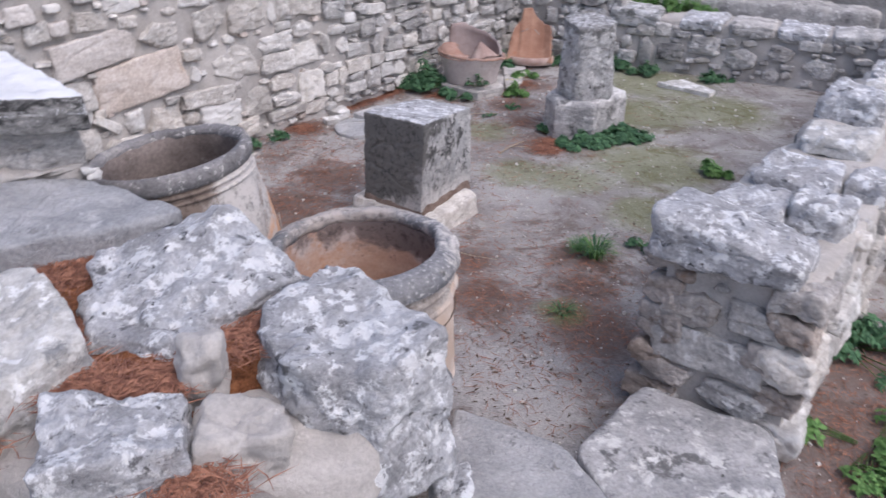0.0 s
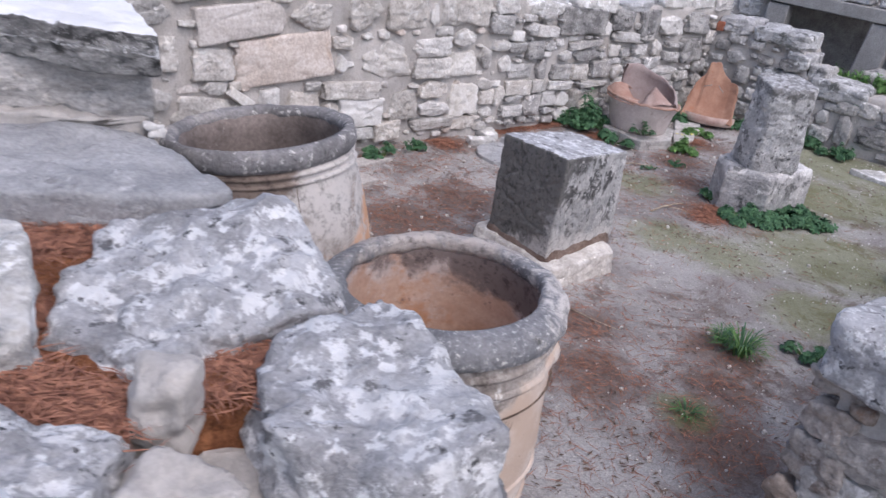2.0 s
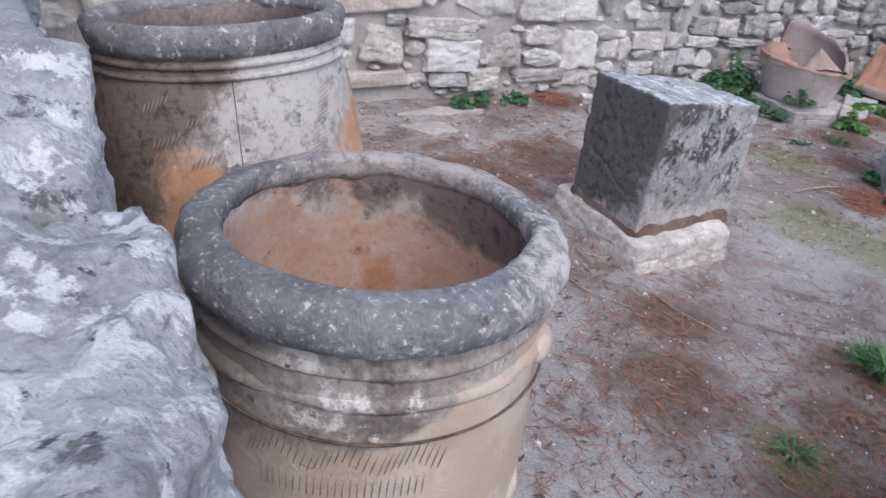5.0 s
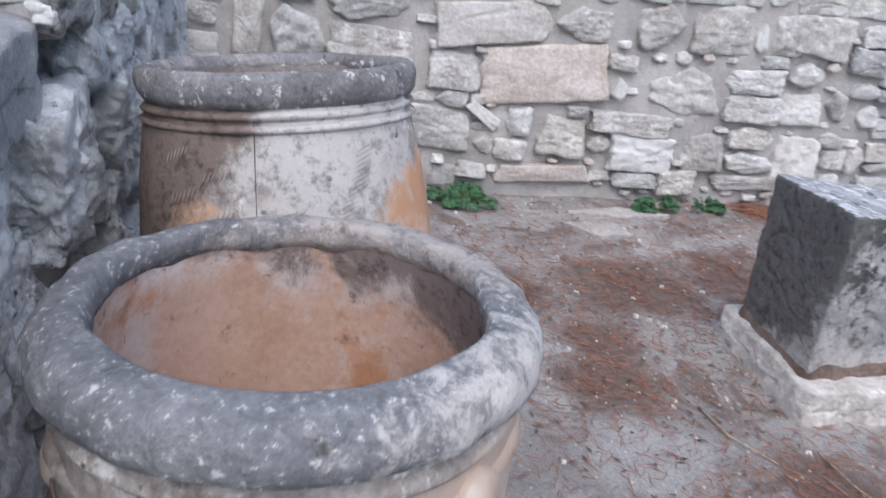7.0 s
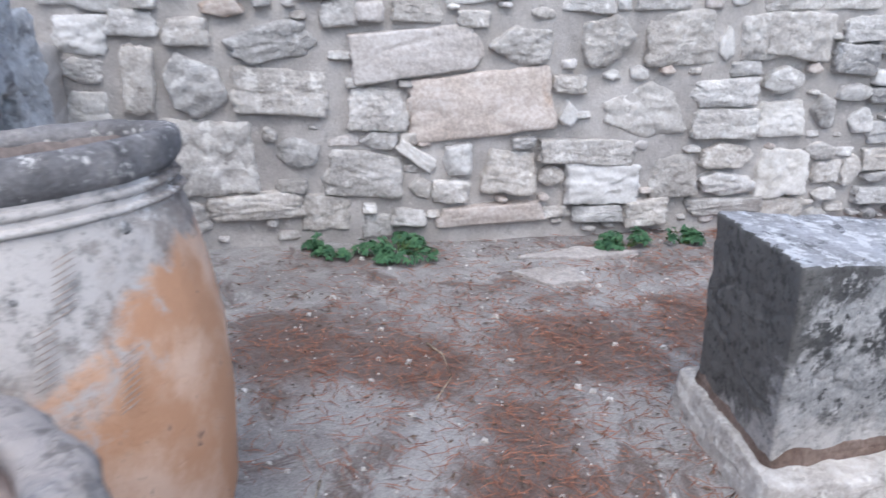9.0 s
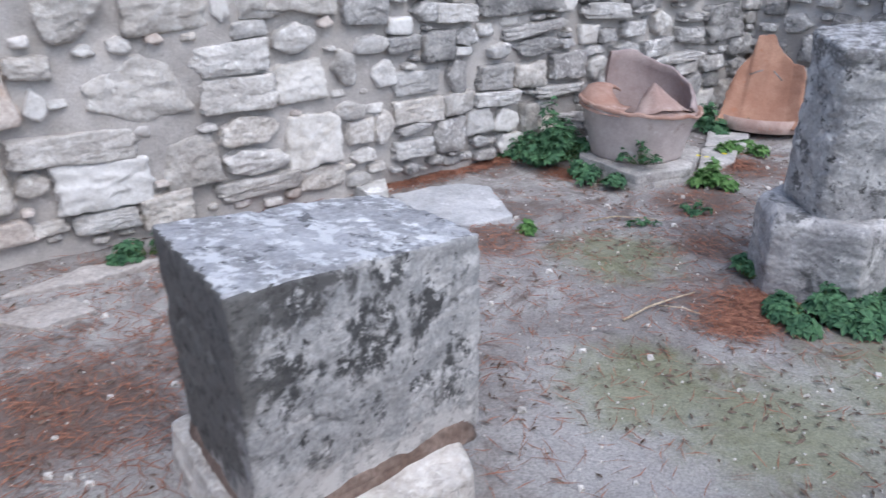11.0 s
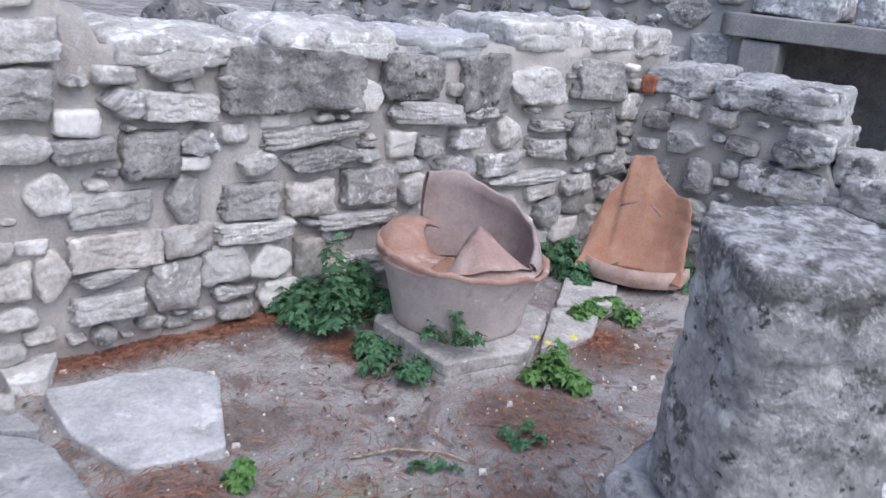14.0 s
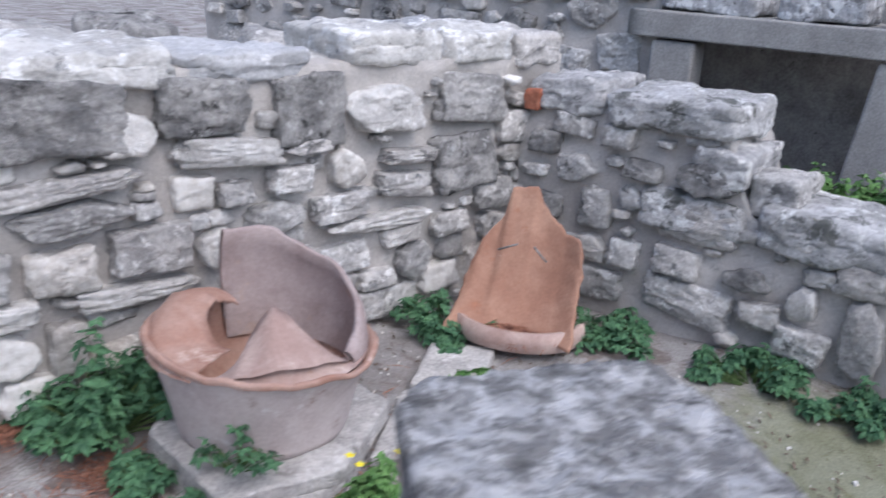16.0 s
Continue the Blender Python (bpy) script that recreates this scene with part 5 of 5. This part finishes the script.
# ---- litter, pebbles, twigs ----
def scatter_needles(name, spots, count, seed, height, label, size=(0.05, 0.12), width=0.0015):
    r = np.random.RandomState(seed)
    verts, faces = [], []
    weights = np.array([s[2] for s in spots]) ** 2
    pick = r.choice(len(spots), count, p=weights / weights.sum())
    for n, k in enumerate(pick):
        cx, cy, rad = spots[k][:3]
        x, y = cx + r.normal() * rad * 0.42, cy + r.normal() * rad * 0.42
        z = height(x, y) + r.uniform(0.001, 0.016)
        a, ln = r.uniform(0, math.tau), r.uniform(*size)
        d = np.array([math.cos(a), math.sin(a), r.uniform(-0.12, 0.12)]) * ln / 2
        w = np.array([-math.sin(a), math.cos(a), 0.4]) * width
        bow = np.array([-math.sin(a), math.cos(a), 0.3]) * ln * r.uniform(-0.12, 0.12)
        c = np.array([x, y, z])
        b = len(verts)
        verts += [c - d, c + bow - w, c + bow + w, c + d]
        faces += [(b, b + 1, b + 2), (b + 1, b + 3, b + 2)]
    me = bpy.data.meshes.new(name)
    me.from_pydata([tuple(v) for v in verts], [], faces)
    me.materials.append(NEEDLE)
    return tagged(new(name, me), label, "pine needles", kind="stuff")


def court_height(x, y):
    return float(ground_height(np.array(x), np.array(y))) + 0.018 * wobble((x, y, 0), 1.7, 4, 3) - 0.004


scatter_needles("pine_litter", tuple((x, y, r * 1.25) for x, y, r in LITTER), 5200, 1, court_height, "scattered reddish pine needles on the earth")
scatter_needles("pine_litter", ((0.3, 3.4, 1.4), (-0.6, 5.0, 1.6), (0.4, 6.3, 1.4), (-1.3, 4.3, 1.4), (-1.2, 5.7, 0.6)), 9000, 2, court_height, "sparse dry needles over the court")

scatter_needles("pine_litter", tuple((-0.80 + 0.055 * k, 6.72 + 0.073 * k, 0.13) for k in range(11)) + ((0.86, 5.88, 0.16), (0.80, 5.75, 0.14), (0.88, 6.0, 0.1), (-1.05, 6.15, 0.15), (0.78, 7.55, 0.12), (-0.02, 7.12, 0.12)), 7200, 6, court_height, "drift of rusty pine needles along the wall foot")
TOPSPOTS = ((-0.42, 1.72, 0.10), (-0.50, 1.62, 0.10), (-0.36, 1.82, 0.08), (-0.62, 1.47, 0.10), (-0.76, 1.46, 0.10), (-0.90, 1.66, 0.10), (-1.02, 1.92, 0.12), (-0.98, 2.06, 0.10), (-0.80, 2.06, 0.06), (-0.85, 1.92, 0.08), (-1.0, 1.3, 0.12), (-0.45, 1.2, 0.1), (-1.2, 1.25, 0.15))
needle_bed = stone_object("needle_bed", prism(((-0.34, 1.92), (-0.30, 1.62), (-0.60, 1.38), (-1.05, 1.35), (-1.28, 1.95), (-0.80, 2.16)), 0.90, 1.015, 0.1), NEEDLEBED, level=6, sharp=12, rough=0.02, freq=8, seed=81)
tagged(needle_bed, "thick mat of rusty pine needles between stones", "pine needles", kind="stuff")
scatter_needles("pine_litter", TOPSPOTS, 9000, 3, lambda x, y: 1.005 if y > 1.36 else 0.95, "rusty pine needles lodged between the wall's stones")
scatter_needles("pine_litter", ((0.90, 8.17, 0.12),), 900, 4, lambda x, y: 0.06, "needles caught in the shard's foot")


def pebbles(name, count, seed, label):
    r = np.random.RandomState(seed)
    verts, faces = [], []
    for n in range(count):
        x, y = r.uniform(-2.2, 3.0), r.uniform(1.9, 8.3)
        s = r.uniform(0.002, 0.006) if r.rand() < 0.92 else r.uniform(0.008, 0.016)
        c = np.array([x, y, court_height(x, y) + s * 0.4])
        b = len(verts)
        for k in range(3):
            a = k * 2.1 + r.uniform(-0.4, 0.4)
            verts.append(c + s * np.array([math.cos(a), math.sin(a), -0.4]))
        for k in range(3):
            a = k * 2.1 + 1 + r.uniform(-0.4, 0.4)
            verts.append(c + s * np.array([0.7 * math.cos(a), 0.7 * math.sin(a), 0.5]))
        faces += [(b + 3, b + 4, b + 5), (b, b + 1, b + 3), (b + 1, b + 4, b + 3), (b + 1, b + 2, b + 4), (b + 2, b + 5, b + 4), (b + 2, b, b + 5), (b, b + 3, b + 5)]
    me = bpy.data.meshes.new(name)
    me.from_pydata([tuple(v) for v in verts], [], faces)
    me.materials.append(PEBBLE)
    return tagged(new(name, me), label, "pebbles", kind="stuff")


pebbles("pebbles", 4200, 5, "small pale pebbles strewn over the earth")


def flakes(name, count, seed, label):
    """Bits of bark, dead leaf and crumbs of earth."""
    r = np.random.RandomState(seed)
    verts, faces = [], []
    for n in range(count):
        x, y = r.uniform(-2.3, 3.0), r.uniform(1.9, 8.4)
        if noise.noise(Vector((x * 1.6, y * 1.6, 4))) < r.uniform(-0.5, 0.35):
            continue
        s = r.uniform(0.003, 0.011)
        a = r.uniform(0, math.tau)
        d = np.array([math.cos(a), math.sin(a), r.uniform(-0.3, 0.3)]) * s * r.uniform(1, 2.2)
        w = np.array([-math.sin(a), math.cos(a), r.uniform(-0.3, 0.3)]) * s * 0.5
        c = np.array([x, y, court_height(x, y) + 0.003 + s * 0.3])
        b = len(verts)
        verts += [c - d, c - w, c + d, c + w + np.array([0, 0, s * 0.3])]
        faces += [(b, b + 1, b + 3), (b + 1, b + 2, b + 3)]
    me = bpy.data.meshes.new(name)
    me.from_pydata([tuple(v) for v in verts], [], faces)
    me.materials.append(BARK)
    return tagged(new(name, me), label, "litter", kind="stuff")


flakes("bark_litter", 16000, 8, "dark crumbs of bark and dead leaf on the earth")


def twig(points, r0, label):
    bm = bmesh.new()
    pts = [(x, y, court_height(x, y) + 0.008 + dz) for x, y, dz in points]
    tube(bm, pts, [r0 * (1 - 0.6 * i / (len(pts) - 1)) for i in range(len(pts))], 6)
    tagged(part("twig", bm, TWIG), label, "twig", "twigs on the ground")


twig(((0.45, 5.66, 0), (0.52, 5.78, 0.01), (0.60, 5.87, 0.015), (0.66, 5.95, 0.01)), 0.005, "pale dry forked twig on the earth")
twig(((0.55, 5.80, 0.01), (0.63, 5.80, 0.01), (0.70, 5.78, 0)), 0.003, "thin dry side twig on the earth")
twig(((0.20, 6.50, 0), (0.30, 6.57, 0.01), (0.43, 6.61, 0.0), (0.5, 6.58, 0)), 0.004, "thin pale dry twig on the earth")
twig(((-1.32, 4.30, 0), (-1.20, 4.26, 0.02), (-1.08, 4.18, 0.01), (-1.02, 4.05, 0)), 0.004, "curved dry twig among needles")
twig(((-0.30, 4.05, 0), (-0.15, 3.95, 0.01), (0.0, 3.96, 0)), 0.004, "dry root-like twig by the plinth")
twig(((0.05, 4.12, 0), (0.2, 4.02, 0.01), (0.33, 4.0, 0)), 0.003, "short dry twig by the plinth")
twig(((-0.95, 3.55, 0), (-0.88, 3.48, 0.01), (-0.82, 3.40, 0)), 0.005, "dark short twig on bare earth")


# ---- plants ----
def plant(name, place, radius, height, leaves, size, tone, label, seed, lobes=3, flowers=0, category="weed"):
    """A low weed: stems from a crown, each with small lobed leaves."""
    r = random.Random(seed)
    thing = base(name, place, label, category)
    stems, foliage = bmesh.new(), bmesh.new()
    sprigs = []
    for i in range(max(5, leaves // 32)):
        a, q = r.uniform(0, math.tau), r.random() ** 0.6
        sprigs.append((radius * q * math.cos(a) * r.uniform(0.8, 1.15), radius * q * math.sin(a) * r.uniform(0.8, 1.15), radius * r.uniform(0.16, 0.36), height * r.uniform(0.35, 1.1) * (1 - 0.55 * q * q)))
    for i in range(leaves):
        sx, sy, sr, sh = r.choice(sprigs)
        a, q = r.uniform(0, math.tau), math.sqrt(r.random())
        x, y = sx + sr * q * math.cos(a), sy + sr * q * math.sin(a)
        z = sh * (1 - 0.6 * q * q) * r.uniform(0.3, 1.0) + 0.012
        tip = Vector((x, y, z))
        if i % 4 == 0:
            tube(stems, [(x * 0.25, y * 0.25, 0), (x * 0.7, y * 0.7, z * 0.7), tip], [0.0022, 0.0016, 0.001], 4)
        up = Vector((math.cos(a) * q + r.uniform(-0.5, 0.5), math.sin(a) * q + r.uniform(-0.5, 0.5), 1.1)).normalized()
        side = up.orthogonal().normalized()
        side.rotate(Matrix.Rotation(r.uniform(0, math.tau), 3, up))
        s = size * r.uniform(0.6, 1.25)
        for k in range(lobes):
            d = side.copy()
            d.rotate(Matrix.Rotation((k - (lobes - 1) / 2) * 1.15, 3, up))
            w = up.cross(d)
            root = foliage.verts.new(tip)
            l1 = foliage.verts.new(tip + d * s * 0.5 + w * s * 0.28 + up * s * 0.10)
            l2 = foliage.verts.new(tip + d * s * 0.5 - w * s * 0.28 + up * s * 0.10)
            end = foliage.verts.new(tip + d * s - up * s * r.uniform(0.0, 0.3))
            mid = foliage.verts.new(tip + d * s * 0.55)
            foliage.faces.new((root, mid, l1))
            foliage.faces.new((root, l2, mid))
            foliage.faces.new((mid, end, l1))
            foliage.faces.new((mid, l2, end))
    part("stem", stems, STEM, thing)
    part("foliage", foliage, tone, thing, smooth=False)
    for i in range(flowers):
        bm = bmesh.new()
        a = r.uniform(0, math.tau)
        c = Vector((0.5 * radius * math.cos(a), 0.5 * radius * math.sin(a), height * r.uniform(0.9, 1.1) + 0.02))
        middle = bm.verts.new(c)
        ring = [bm.verts.new(c + Vector((math.cos(k * math.tau / 10), math.sin(k * math.tau / 10), 0.25)) * (0.014 if k % 2 else 0.009)) for k in range(10)]
        for k in range(10):
            bm.faces.new((middle, ring[k], ring[(k + 1) % 10]))
        part("flower", bm, FLOWER, thing, "small yellow flower")
    return thing


def grass_tuft(place, radius, height, blades, label, seed):
    """A low tuft of thin arching blades."""
    r = random.Random(seed)
    thing = base("grass_tuft", place, label, "grass")
    for layer in range(2):
        verts, faces = [], []
        for i in range(blades // 2):
            a, q = r.uniform(0, math.tau), math.sqrt(r.random()) * 0.35 * radius
            out = Vector((math.cos(a), math.sin(a), 0))
            side = Vector((-out.y, out.x, 0)) * r.uniform(0.0018, 0.0042)
            ln, up = radius * r.uniform(0.45, 1.0), height * r.uniform(0.5, 1.1)
            root = out * q
            b = len(verts)
            for k in range(4):
                t = k / 4
                p = root + out * ln * t ** 1.4 + Vector((0, 0, up * math.sin(t * 2.2)))
                verts += [p - side * (1 - 0.5 * t), p + side * (1 - 0.5 * t)]
            verts.append(root + out * ln + Vector((0, 0, up * math.sin(2.2) * 0.9)))
            for k in range(3):
                faces.append((b + 2 * k, b + 2 * k + 1, b + 2 * k + 3, b + 2 * k + 2))
            faces.append((b + 6, b + 7, b + 8))
        me = bpy.data.meshes.new("foliage")
        me.from_pydata([tuple(v) for v in verts], [], faces)
        me.materials.append(LEAFPALE if layer else LEAF)
        ob = new("foliage", me)
        ob.parent = thing
    return thing


plant("bushy_weed", (-0.14, 7.28, 0), 0.20, 0.34, 900, 0.035, LEAF, "bushy dark green weed against the wall beside a broken pot", 1)
plant("weed", (0.14, 7.05, 0), 0.14, 0.12, 300, 0.03, LEAF, "low dark green weed in front of the pot slab", 2)
plant("weed", (0.34, 7.10, 0.09), 0.09, 0.12, 90, 0.026, LEAF, "green sprig growing at the pot's foot", 3)
plant("flowering_weed", (0.66, 7.16, 0), 0.12, 0.13, 260, 0.032, LEAFPALE, "pale green weed with yellow flowers", 4, flowers=4)
plant("weed", (0.80, 7.75, 0), 0.13, 0.10, 240, 0.03, LEAFPALE, "low green weed between flagstones", 5)
plant("weed", (0.64, 8.22, 0), 0.20, 0.16, 480, 0.03, LEAF, "dense green weed beside the shard", 6)
plant("weed", (1.26, 8.36, 0), 0.20, 0.12, 420, 0.03, LEAF, "low green weed along the north wall", 7)
plant("weed", (1.72, 8.12, 0), 0.20, 0.13, 420, 0.032, LEAF, "low green weed along the north wall", 8)
plant("weed", (2.05, 7.97, 0), 0.18, 0.12, 360, 0.032, LEAF, "low green weed along the north wall", 9)
plant("weed", (2.6, 7.72, 0), 0.18, 0.12, 300, 0.032, LEAF, "low green weed along the north wall", 10)
plant("leafy_weed", (1.06, 5.86, 0), 0.17, 0.11, 420, 0.036, LEAF, "leafy green mallow at the column's base", 11, 5)
plant("leafy_weed", (1.38, 5.98, 0), 0.22, 0.11, 620, 0.036, LEAF, "spreading green mallow at the column's base", 12, 5)
plant("weed", (0.82, 6.14, 0), 0.12, 0.09, 170, 0.03, LEAF, "small green weed by the column", 13)
grass_tuft((0.88, 4.06, 0), 0.15, 0.09, 130, "fresh green grass tuft in open earth", 14)
grass_tuft((0.80, 4.14, 0), 0.09, 0.06, 50, "small green grass tuft in open earth", 44)
grass_tuft((0.62, 3.45, 0), 0.08, 0.04, 40, "thin green grass tuft in open earth", 45)
plant("weed", (1.90, 5.35, 0), 0.14, 0.10, 170, 0.035, LEAFPALE, "fresh green weed beside the east wall", 15, 5)
plant("weed", (-2.02, 4.80, 0), 0.17, 0.10, 300, 0.028, LEAF, "low green weed at the foot of the long wall", 16)
plant("weed", (-2.22, 4.55, 0), 0.10, 0.08, 130, 0.028, LEAF, "low green weed at the foot of the long wall", 17)
plant("weed", (-1.36, 5.62, 0), 0.13, 0.10, 200, 0.028, LEAF, "green weed by a flush slab", 18)
plant("weed", (-1.20, 5.86, 0), 0.08, 0.14, 110, 0.026, LEAF, "small green weed climbing the wall's foot", 19)
plant("weed", (-0.06, 6.32, 0), 0.07, 0.06, 60, 0.03, LEAFPALE, "small grey-green rosette beside a slab", 20)
plant("weed", (0.60, 6.75, 0), 0.08, 0.05, 44, 0.024, LEAF, "small green weed in open earth", 21)
plant("weed", (0.42, 6.55, 0), 0.06, 0.04, 26, 0.022, LEAF, "small green weed in open earth", 22)
plant("weed", (1.9, 3.2, 0), 0.3, 0.15, 420, 0.04, LEAF, "green weeds growing outside the east wall", 23)
plant("weed", (1.7, 2.5, 0), 0.25, 0.10, 260, 0.04, LEAFPALE, "sparse green weeds outside the east wall", 24)
plant("weed", (1.2, 4.15, 0), 0.1, 0.08, 120, 0.03, LEAF, "small weed at the foot of the east wall", 25)
for k in range(5):
    c = NORTH.at(0.62 + 0.2 * k, 0.50, -0.44 - 0.04 * (k % 2))
    plant("weed", tuple(c), 0.13, 0.16, 240, 0.03, LEAFPALE, "fresh weeds growing on the low wall's top", 30 + k)
